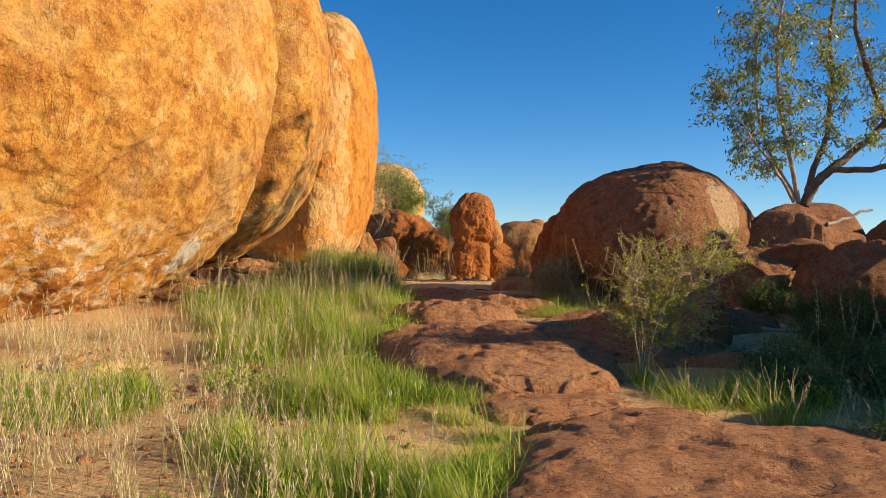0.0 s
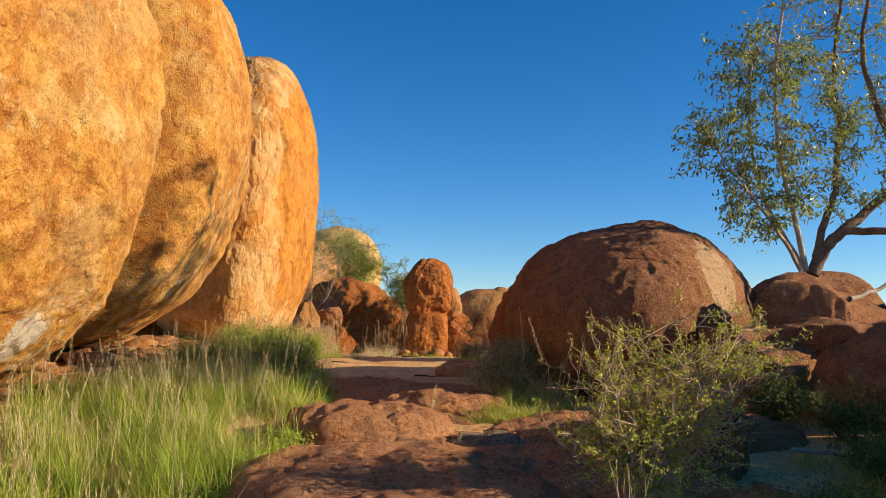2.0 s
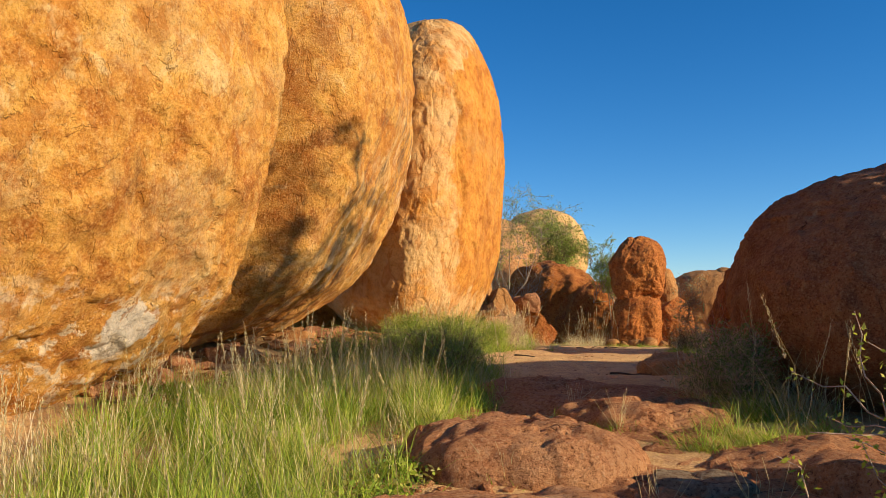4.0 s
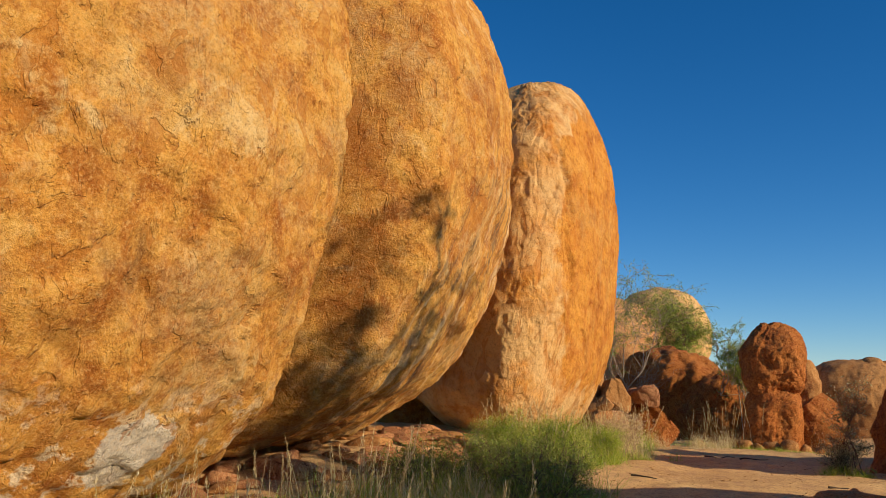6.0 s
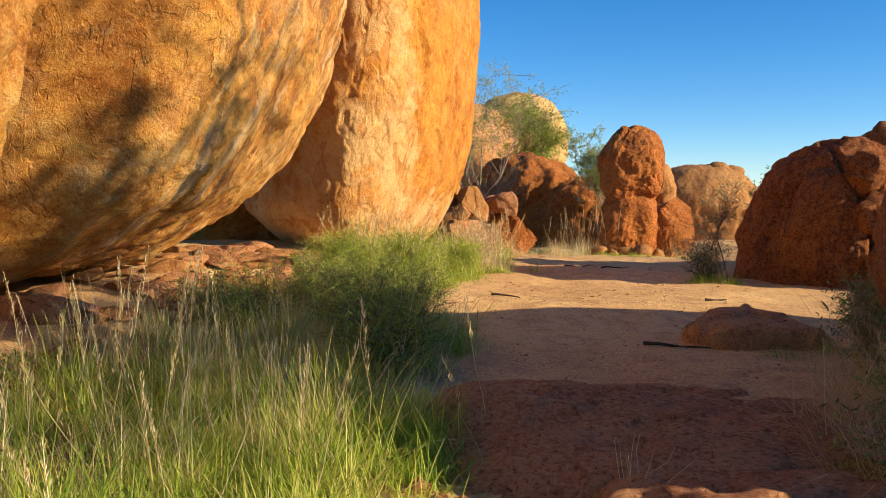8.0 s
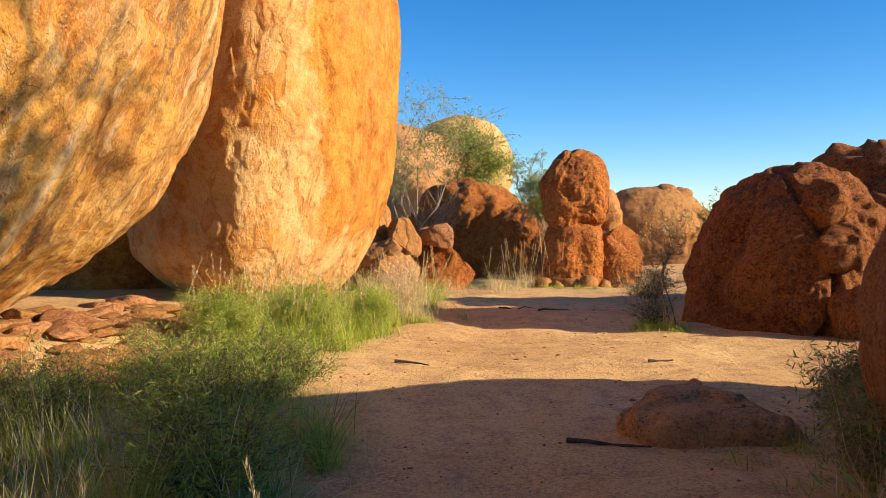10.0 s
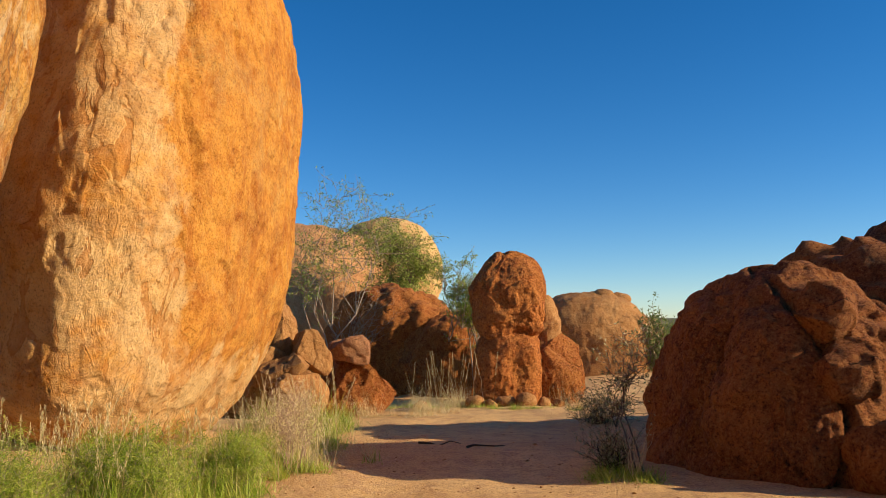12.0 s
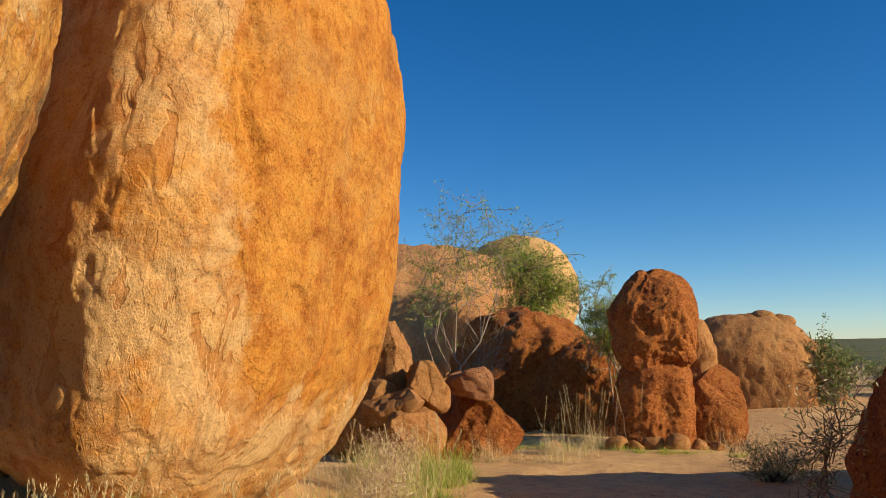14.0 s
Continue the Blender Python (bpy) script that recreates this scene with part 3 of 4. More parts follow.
    return p


def capstone(p):
    """The pillar's head: upright flank on the sunny side, cut back to a peak on the other."""
    z = p[:, 2]
    left = 1 - 0.42 * smooth(0.1, 1.15, z) ** 1.3 - 0.1 * smooth(-0.5, -1.0, z)
    right = 1 - 0.16 * smooth(0.35, 1.1, z)
    p[:, 0] *= np.where(p[:, 0] < 0, left, right)
    p[:, 1] *= 1 - 0.25 * smooth(0.2, 1.1, z)
    return p


def cleft(p):
    """A crooked crack down the front, rough ground on its far side."""
    x = p[:, 0] + 0.1 - 0.16 * np.sin(p[:, 2] * 2.2)
    front = smooth(0.2, -0.4, p[:, 1])
    p[:, 1] += front * (0.16 * np.exp(-(x / 0.05) ** 2) - 0.07 * smooth(0.0, 0.12, x) * fbm(p * 4.0, 3, 71))
    return p


# added boulder, out of view: throws shade over the middle slabs and pile
boulder("unseen big boulder added on the right to shade the slabs", (6.9, 8.0, 0.6), (1.4, 2.3, 2.15), BROWN, 38, level=5)

# a second one, also added unseen, shades the ground past the front slab
boulder("unseen low boulder added on the right to shade the ground past the front slab", (6.3, 5.1, 0.3), (1.0, 1.1, 1.35), BROWN, 39, level=5)
boulder("broad dome-shaped brown granite boulder in shade", (4.15, 15.1, 1.75), (1.95, 2.85, 1.37), DOME, 21, billow=0.02, level=7, n=2.05, turn=-0.36, tilt=0.18, lump=0.02, flake=0.025, carve=broken_face)
boulder("angular flat-topped brown granite rock below the tree", (5.82, 12.6, 1.4), (0.98, 0.8, 0.98), BROWN, 240, facets=11, n=4.5, level=6, lump=0.02, rough=0.07)
boulder("brown granite boulder under the tree", (6.6, 14.5, 1.0), (1.1, 1.0, 1.5), BROWN, 25)
boulder("rounded dark brown boulder on the rock pile", (8.35, 13.2, 1.2), (1.2, 1.2, 1.15), BROWN, 26)
PILE = "shaded rock pile"
boulder("large blocky red-brown rock in the shaded pile", (5.95, 11.2, 0.78), (0.95, 0.8, 0.9), BROWN, 27, facets=12, n=4.5, level=6, lump=0.02, rough=0.07, group=PILE)
boulder("squat grey-brown rock in the shaded pile", (3.85, 10.6, 0.42), (0.7, 0.6, 0.58), BROWN, 28, facets=10, n=4.5, level=6, lump=0.02, rough=0.07, group=PILE)
boulder("small dark rock wedged in the pile", (4.85, 12.2, 1.0), (0.7, 0.6, 0.75), BROWN, 29, facets=9, n=4, level=6, lump=0.03, rough=0.08, group=PILE)
boulder("flat brown rock lying across the pile", (6.3, 12.3, 1.35), (1.3, 0.7, 0.35), BROWN, 30, facets=10, n=4, level=6, lump=0.02, rough=0.07, group=PILE)
boulder("low reddish rock at the foot of the pile", (3.5, 9.0, 0.12), (1.1, 0.7, 0.28), SLAB, 31, facets=4, group=PILE)
boulder("weathered red boulder with pitted face beside the sand", (4.07, 23.46, 0.72), (1.38, 1.84, 2.1), RED, 33, level=7, turn=0.06, tilt=-0.07, rough=0.13, lump=0.015, flake=0.035, billow=0.15, carve=cleft)
boulder("large broken red boulder behind the pitted one", (6.9, 26.0, 0.8), (2.4, 2.6, 2.6), RED, 34, billow=0.35, level=6, rough=0.2)
boulder("red rock knob on the boulder's cracked side", (4.05, 21.98, 2.3), (0.33, 0.3, 0.3), RED, 35, facets=6, block=False)
boulder("rough red rock knob below the crack", (4.15, 21.75, 1.75), (0.36, 0.3, 0.3), RED, 36, facets=6, block=False)
boulder("low rough red rock at the boulder's foot", (4.75, 21.35, 0.95), (0.7, 0.5, 0.6), RED, 37, billow=0.12, facets=6)

# ---- balanced pillar and its neighbours ----
boulder("upper red boulder of the balanced pillar", (1.24, 34.2, 2.9), (0.86, 0.85, 1.14), PITTED, 41, billow=0.05, level=7, n=3.6, rough=0.16, flake=0.035, carve=capstone)
boulder("lower red block carrying the pillar's upper boulder", (1.18, 34.3, 1.05), (0.79, 0.75, 1.0), PITTED, 42, billow=0.06, level=6, n=4.2, rough=0.14, furrow=0.06)
boulder("lit orange slab leaning behind the pillar", (2.1, 35.0, 1.7), (0.5, 0.6, 1.35), FAR, 43, billow=0.1)
boulder("orange boulder leaning on the pillar's base", (2.45, 34.5, 0.9), (0.8, 0.6, 1.1), RUST, 44, level=6, billow=0.08, n=2.0, facets=4)
boulder("dark furrowed rock mass in shade", (-2.3, 38.6, 1.1), (2.3, 1.9, 2.3), RUST, 46, billow=0.12, level=6, facets=5, rough=0.2, flake=0.05, furrow=0.05)
boulder("red rounded rock beside the small tree", (-0.4, 37.6, 0.8), (1.6, 1.3, 1.9), RUST, 47, level=6, billow=0.08, n=2.0, facets=3, rough=0.16, flake=0.04)
boulder("broad sloping pale orange boulder far back", (-7.5, 46.8, 1.4), (6.2, 5.5, 5.1), PINK, 48, billow=0.12, level=6, n=2.05, lump=0.03)
boulder("round pale orange boulder perched on the slope", (-3.5, 48.0, 4.55), (2.25, 2.0, 2.3), PALE_ORANGE, 49, block=False)
boulder("far flat-topped orange boulder with dark stains", (5.0, 48.2, 0.9), (2.3, 3.0, 2.6), FAR, 50, billow=0.12, n=3.0, level=6)
boulder("far low rounded orange rock", (7.2, 50.0, 0.6), (1.5, 2.2, 1.95), FAR, 51, billow=0.12)
boulder("small cap rock on the far boulder", (5.45, 47.0, 3.3), (0.42, 0.4, 0.26), FAR, 52, level=3, block=False)
boulder("small grey cap rock on the far boulder", (6.15, 47.2, 3.15), (0.5, 0.4, 0.3), FAR, 53, level=3, block=False)
boulder("fluted orange rock with dry grass in its grooves", (-2.3, 31.2, 0.75), (0.9, 0.7, 1.15), RUST, 55, level=6, billow=0.05, facets=9, n=3.0, rough=0.16, flake=0.04, furrow=0.1)
FT = "broken blocks at the giant boulder's foot"
boulder("tall broken orange block at the giant boulder's foot", (-3.75, 30.5, 2.1), (0.52, 0.5, 0.85), FAR, 56, facets=12, n=6, lump=0.01, rough=0.05, flake=0.025, level=6, group=FT)
boulder("cracked orange block wedged among other blocks", (-3.02, 30.2, 1.75), (0.42, 0.42, 0.5), FAR, 57, facets=10, n=6, lump=0.01, rough=0.05, flake=0.025, level=6, turn=0.5, group=FT)
boulder("flat-topped grey-orange slab resting behind the fluted rock", (-2.35, 30.7, 1.75), (0.5, 0.4, 0.3), BROWN, 58, facets=7, n=5, lump=0.02, rough=0.1, flake=0.05, turn=0.2, group=FT)
boulder("flat broken orange slab under the blocks", (-3.4, 29.8, 1.4), (0.62, 0.45, 0.3), FAR, 59, facets=9, n=6, lump=0.01, rough=0.05, flake=0.025, level=6, tilt=0.1, group=FT)
boulder("angular orange block below the broken slabs", (-4.15, 30.2, 0.95), (0.75, 0.6, 0.85), FAR, 159, facets=9, n=5, lump=0.02, rough=0.06, level=6, group=FT)
boulder("cracked orange block beside the dry grass", (-2.95, 29.5, 0.85), (0.5, 0.45, 0.5), FAR, 158, facets=9, n=5, lump=0.02, rough=0.06, level=6, turn=0.4, group=FT)
boulder("shaded brown block under the broken slabs", (-3.5, 30.3, 0.9), (0.75, 0.6, 0.6), BROWN, 60, facets=9, n=4, rough=0.12, group=FT)

boulder("half-buried pale orange rock among the grass", (-3.35, 7.9, 0.1), (0.5, 0.38, 0.2), PALE_ORANGE, 78, level=5, n=2.8, facets=4)

# ---- slabs in the path ----
SL = "rock slabs underfoot"
boulder("rough pinkish granite slab beside the grass", (1.8, 4.35, -0.1), (1.45, 2.05, 0.38), SLAB, 61, level=7, n=2.8, rough=0.09, lump=0.04, flake=0.02, turn=-0.25, group=SL, category="rock slab", name="rock_slab")
boulder("broad low red granite slab on the path", (0.6, 8.7, 0.1), (1.2, 2.0, 0.44), SLAB, 62, level=7, n=2.9, rough=0.09, lump=0.03, flake=0.025, turn=0.25, group=SL, category="rock slab", name="rock_slab")
boulder("rounded red slab half in sunlight", (0.3, 11.5, 0.38), (0.85, 0.95, 0.3), SLAB, 63, level=6, rough=0.1, flake=0.04, n=2.8, lump=0.03, facets=2, group=SL, category="rock slab", name="rock_slab")
boulder("low slab edged with grass", (1.35, 12.9, 0.48), (0.9, 0.55, 0.2), SLAB, 64, level=6, rough=0.1, flake=0.04, n=3.0, lump=0.03, facets=2, group=SL, category="rock slab", name="rock_slab")
boulder("cracked brown slab beside the bush", (2.35, 11.3, 0.34), (1.3, 1.2, 0.26), SLAB, 65, level=6, rough=0.1, flake=0.04, n=3.0, lump=0.03, facets=4, group=SL, category="rock slab", name="rock_slab")
boulder("pale grey patch of bare granite", (1.5, 10.6, 0.43), (0.3, 0.24, 0.055), PALE, 66, level=5, n=3.5, facets=5, rough=0.08, flake=0.03, group=SL, category="rock slab", name="rock_slab")
boulder("broad flat brown rock floor between the slabs", (1.75, 10.9, 0.24), (1.35, 1.6, 0.2), SLAB, 74, level=7, n=3.5, rough=0.08, lump=0.02, flake=0.03, facets=3, group=SL, category="rock slab", name="rock_slab")
boulder("low cracked slab between tufts of grass", (1.35, 12.15, 0.36), (0.75, 0.6, 0.2), SLAB, 75, level=6, n=3.5, rough=0.08, lump=0.02, flake=0.03, facets=4, turn=-0.3, group=SL, category="rock slab", name="rock_slab")
boulder("low worn red slab in the path", (1.2, 6.75, 0.0), (0.95, 0.75, 0.2), SLAB, 76, level=7, n=3.2, rough=0.08, lump=0.02, flake=0.02, facets=2, turn=0.2, group=SL, category="rock slab", name="rock_slab")
boulder("pale mottled granite ledge beside the grass", (1.35, 9.85, 0.26), (0.36, 0.3, 0.075), PALE, 69, level=5, n=3.5, facets=5, rough=0.08, flake=0.03, turn=0.6, group=SL, category="rock slab", name="rock_slab")
boulder("brown cracked slab under the yellow-green shrub", (2.3, 9.35, 0.2), (1.0, 0.85, 0.24), SLAB, 72, level=6, n=3.5, facets=8, rough=0.08, flake=0.04, turn=0.3, group=SL, category="rock slab", name="rock_slab")
boulder("rough brown block behind the yellow-green shrub", (3.05, 9.75, 0.45), (0.62, 0.6, 0.55), BROWN, 73, level=6, n=3.2, facets=9, rough=0.12, flake=0.05, group=PILE)
boulder("wide flat red rock floor before the sand", (0.75, 14.2, 0.46), (1.35, 1.25, 0.25), SLAB, 67, level=6, n=3.0, rough=0.06, flake=0.03, lump=0.03, group=SL, category="rock slab", name="rock_slab")
boulder("flat dark rock beside the sand", (1.75, 17.1, 0.68), (0.64, 0.55, 0.23), PINK, 68, level=6, n=3.6, facets=5, rough=0.08, flake=0.03, group=SL, category="rock slab", name="rock_slab")

boulder("orange boulder deep in shade behind the giant ones", (-8.0, 26.0, 2.5), (3.0, 2.3, 3.3), ORANGE, 70, level=5, group="giant boulders")
for k, (px, py, pr) in enumerate([(0.35, 33.1, 0.2), (0.75, 33.0, 0.16), (1.1, 33.2, 0.22), (1.55, 33.1, 0.25), (2.0, 33.3, 0.18), (-0.3, 33.6, 0.16), (-0.9, 32.6, 0.17), (2.4, 33.5, 0.2)]):
    boulder("small orange stone at the foot of the pillar", (px, py, float(ground_z(px, py)) + pr * 0.4), (pr, pr * 0.8, pr * 0.75), FAR, 80 + k, level=3, facets=3, group="stones at the pillar", name="stone", category="stone", rough=0.02)

# ---- flat broken stones under the overhang ----
rng = np.random.default_rng(5)
PLATES = []
for k in range(5):
    PLATES.append(rock_mesh("flat_stone", (0.27, 0.19, 0.07), SLAB if k % 2 else FAR, 100 + k, level=4, n=3.5, facets=11, rough=0.03, lump=0.05, flake=0.012))
made = 0
while made < 230:
    x, y = rng.uniform(-5.2, -2.3), rng.uniform(12.8, 21.3)
    if not free(np.array([x]), np.array([y]), 0.9)[0]:
        continue
    st = new("flat_stone", PLATES[made % 5])
    st.matrix_world = pose(x, y, float(ground_z(x, y)) + rng.uniform(0.0, 0.05), rng.uniform(-8, 8), rng.uniform(-8, 8), rng.uniform(0, 360))
    st.scale = [rng.uniform(0.35, 1.0) + 0.8 * rng.random() ** 4] * 3
    tagged(st, "flat broken stone on the bare ground under the overhang", "stone", "broken flat stones")
    made += 1

# ---- loose gravel and small stones ----
def gravel(count, box, size, seed, name, label, mat):
    r = np.random.default_rng(seed)
    x, y = r.uniform(box[0], box[1], count), r.uniform(box[2], box[3], count)
    ok = free(x, y, 0.85)
    x, y = x[ok], y[ok]
    bv, bf = ball(2)
    sc = size * r.lognormal(0, 0.5, len(x))
    V = bv[None] * np.stack([sc, sc * r.uniform(0.6, 1, len(x)), sc * r.uniform(0.4, 0.8, len(x))], 1)[:, None]
    V = V * (1 + 0.25 * r.normal(size=(len(x), len(bv), 1)).clip(-1, 1))
    V = V + np.stack([x, y, ground_z(x, y) + sc * 0.15], 1)[:, None]
    F = bf[None] + (np.arange(len(x)) * len(bv))[:, None, None]
    return tagged(new(name, mesh_from(name, V.reshape(-1, 3), F.reshape(-1, 3), mat, False)), label, "gravel", kind="stuff")


gravel(900, (-0.9, 0.6, 9.5, 14.0), 0.02, 11, "loose_stones", "small broken stones along the slab's edge", SLAB)
gravel(1600, (-2.5, 2.6, 13.5, 27.0), 0.006, 12, "sand_gravel", "fine gravel scattered over the sand", FAR)
gravel(900, (-4.0, 0.0, 2.5, 9.0), 0.018, 13, "soil_gravel", "reddish gravel on bare soil among dry grass", SLAB)


# ---- grass ----
def tufts(patches, seed, per, width, lean, curve, spread=0.09, mask=True):
    r = np.random.default_rng(seed)
    X, Y, H = [], [], []
    for cx, cy, ax, ay, n, h0, h1 in patches:
        a, q = r.uniform(0, 2 * np.pi, n), np.sqrt(r.random(n))
        tx, ty = cx + ax * q * np.cos(a), cy + ay * q * np.sin(a)
        if mask:
            ok = free(tx, ty, 0.93)
            tx, ty = tx[ok], ty[ok]
        gap = vnoise(np.stack([tx, ty, tx * 0], 1) * 1.9, 83) + 0.5 * vnoise(np.stack([tx, ty, tx * 0], 1) * 4.5, 84)
        ok = gap > -0.3
        tx, ty, gap = tx[ok], ty[ok], gap[ok]
        th = r.uniform(h0, h1, len(tx)) * (1.0 + 0.45 * np.clip(gap, -0.3, 0.9))
        k = np.maximum(4, (per * r.uniform(0.5, 1.4, len(tx))).astype(int))
        i = np.repeat(np.arange(len(tx)), k)
        sp = spread * r.uniform(0.6, 1.6, len(tx))[i]
        X.append(tx[i] + r.normal(size=len(i)) * sp)
        Y.append(ty[i] + r.normal(size=len(i)) * sp)
        H.append(th[i] * r.uniform(0.35, 1.05, len(i)))
    X, Y, H = map(np.concatenate, (X, Y, H))
    return blades(X, Y, ground_z(X, Y), H, r, width, lean, curve, lay=2.6)


GREEN = [(0.3, 5.3, 0.45, 1.0, 70, 0.2, 0.4), (0.0, 4.1, 0.6, 0.6, 60, 0.2, 0.38), (-2.9, 6.0, 0.6, 0.6, 50, 0.25, 0.45), (-0.9, 6.2, 0.5, 0.8, 50, 0.15, 0.35), (-0.75, 4.9, 0.75, 1.5, 130, 0.2, 0.42), (0.2, 5.0, 0.4, 1.0, 60, 0.15, 0.32), (-0.6, 7.0, 0.5, 1.2, 70, 0.2, 0.4), (-1.6, 9.8, 1.3, 1.7, 190, 0.35, 0.65), (-2.4, 11.2, 1.0, 1.2, 80, 0.3, 0.6),
         (-2.3, 13.0, 1.8, 1.5, 300, 0.28, 0.55), (-1.2, 12.2, 0.7, 1.0, 80, 0.25, 0.45), (-2.2, 15.4, 1.3, 1.1, 90, 0.3, 0.6), (-3.3, 6.4, 1.1, 1.0, 70, 0.2, 0.4), (-1.4, 7.4, 0.7, 0.6, 30, 0.15, 0.3),
         (-0.85, 13.2, 0.55, 1.2, 90, 0.2, 0.4), (-2.5, 19.6, 0.9, 0.9, 130, 0.35, 0.65), (-1.9, 21.0, 0.5, 0.5, 50, 0.25, 0.5), (-1.3, 22.6, 0.3, 0.3, 16, 0.2, 0.35),
         (3.0, 6.0, 0.45, 0.7, 40, 0.15, 0.32), (3.9, 7.4, 1.3, 1.0, 45, 0.15, 0.35), (5.2, 9.2, 1.2, 0.9, 45, 0.25, 0.45), (2.3, 9.5, 0.5, 0.6, 40, 0.15, 0.3),
         (1.9, 13.8, 0.5, 0.5, 30, 0.15, 0.3), (2.2, 16.0, 0.5, 0.6, 30, 0.15, 0.35), (0.9, 12.3, 0.4, 0.2, 12, 0.08, 0.18), (0.6, 13.2, 0.6, 0.12, 16, 0.06, 0.14),
         (2.1, 22.2, 0.3, 0.35, 25, 0.15, 0.3), (-0.6, 33.0, 1.6, 0.5, 50, 0.12, 0.25), (1.6, 32.4, 1.4, 0.3, 30, 0.1, 0.22),
         (-1.6, 15.9, 0.9, 0.8, 55, 0.3, 0.55), (-2.4, 17.2, 0.8, 0.9, 80, 0.3, 0.6), (-1.9, 22.6, 0.5, 0.7, 60, 0.3, 0.6), (-1.9, 24.8, 0.5, 1.0, 70, 0.35, 0.65), (-2.4, 27.2, 0.8, 1.0, 90, 0.4, 0.75), (2.2, 12.7, 0.5, 0.5, 60, 0.2, 0.42), (3.1, 6.9, 0.5, 0.6, 50, 0.2, 0.4), (1.75, 9.2, 0.25, 0.6, 40, 0.12, 0.28), (-0.3, 10.3, 0.4, 1.2, 60, 0.12, 0.3), (1.75, 11.9, 0.5, 0.3, 40, 0.12, 0.3), (0.9, 13.1, 0.6, 0.3, 30, 0.1, 0.2), (2.3, 6.6, 0.3, 0.5, 40, 0.12, 0.3), (0.25, 6.9, 0.25, 0.7, 40, 0.12, 0.3)]
v, f = tufts(GREEN, 21, 105, 0.0065, 0.78, 2.3, 0.075)
tagged(new("green_grass", mesh_from("green_grass", v, f, GREEN_GRASS, False)), "lush green grass in clumps beside the rock path", "grass", kind="stuff")
DRY = [(-1.6, 4.2, 1.7, 1.5, 50, 0.2, 0.5), (-2.4, 6.0, 1.6, 1.2, 40, 0.2, 0.5), (-1.0, 7.2, 1.0, 1.0, 30, 0.25, 0.5), (-1.9, 12.4, 1.5, 1.2, 50, 0.35, 0.65), (-3.4, 9.0, 1.3, 1.2, 80, 0.3, 0.6), (-1.9, 10.3, 1.4, 1.5, 50, 0.5, 0.85), (-2.6, 13.3, 1.7, 1.4, 60, 0.5, 0.85), (-4.6, 9.2, 1.0, 0.6, 30, 0.3, 0.5),
       (-2.2, 15.2, 1.4, 1.3, 110, 0.35, 0.7), (-3.0, 16.2, 1.0, 1.0, 40, 0.3, 0.6), (-2.9, 20.4, 0.6, 0.5, 25, 0.35, 0.65), (-1.7, 23.5, 0.7, 1.0, 40, 0.25, 0.5), (-1.2, 30.2, 0.9, 0.4, 35, 0.3, 0.6), (-0.6, 31.8, 0.4, 0.3, 25, 0.3, 0.55),
       (1.8, 33.2, 1.3, 0.3, 25, 0.2, 0.5), (3.0, 33.6, 0.6, 0.4, 25, 0.3, 0.7), (4.2, 6.6, 1.0, 0.8, 20, 0.3, 0.5), (2.4, 14.5, 0.6, 1.2, 50, 0.3, 0.7), (-2.2, 30.7, 0.7, 0.15, 25, 0.5, 0.9), (2.25, 13.9, 0.7, 1.4, 110, 0.4, 0.85), (-1.7, 15.7, 1.0, 0.9, 120, 0.35, 0.7), (-1.8, 23.6, 0.5, 0.9, 60, 0.5, 0.95), (-2.3, 26.6, 0.7, 1.0, 70, 0.45, 0.85), (-0.5, 31.6, 0.4, 0.3, 30, 0.5, 0.9), (0.2, 33.2, 0.5, 0.3, 25, 0.4, 0.9)]
v, f = tufts(DRY, 22, 40, 0.0045, 0.8, 1.8, 0.09)
tagged(new("dry_grass", mesh_from("dry_grass", v, f, DRY_GRASS, False)), "straw-coloured dry grass standing among the green", "grass", kind="stuff")


def seed_stalks(spots, seed):
    """Tall dry stalks with feathery heads."""
    r = np.random.default_rng(seed)
    lines, heads = [], []
    for x, y, n, h0, h1, sp in spots:
        for k in range(n if n < 20 else int(n * 0.95)):
            bx, by, h = x + r.normal() * sp, y + r.normal() * sp, r.uniform(h0, h1)
            if not free(np.array([bx]), np.array([by]), 0.95)[0]:
                continue
            z = float(ground_z(bx, by))
            top = np.array([bx + r.normal() * 0.22 * h, by + r.normal() * 0.22 * h, z + h])
            line = bend((bx, by, z - 0.02), top, r, 5, 0.02)
            lines.append((line, np.linspace(0.003, 0.0014, 5)))
            m = int(h * r.uniform(40, 110))
            t = r.uniform(0.55, 1.0, m)
            at = line[0] + (top - line[0]) * t[:, None] + r.normal(size=(m, 3)) * 0.005
            d = r.normal(size=(m, 3)) * 0.22
            d[:, 2] = 1
            heads.append((at, d, r))
    tv, tf = tubes(lines, 3)
    P, D = np.concatenate([a for a, _, _ in heads]), np.concatenate([b for _, b, _ in heads])
    D /= np.linalg.norm(D, axis=1)[:, None]
    S = np.cross(D, r.normal(size=D.shape))
    S /= np.linalg.norm(S, axis=1)[:, None]
    L = r.uniform(0.02, 0.05, len(P))[:, None]
    hv = np.stack([P, P + D * L * 0.5 + S * 0.0021, P + D * L, P + D * L * 0.5 - S * 0.0021], 1).reshape(-1, 3)
    return join([(tv, tf), (hv, np.arange(len(hv)).reshape(-1, 4))])


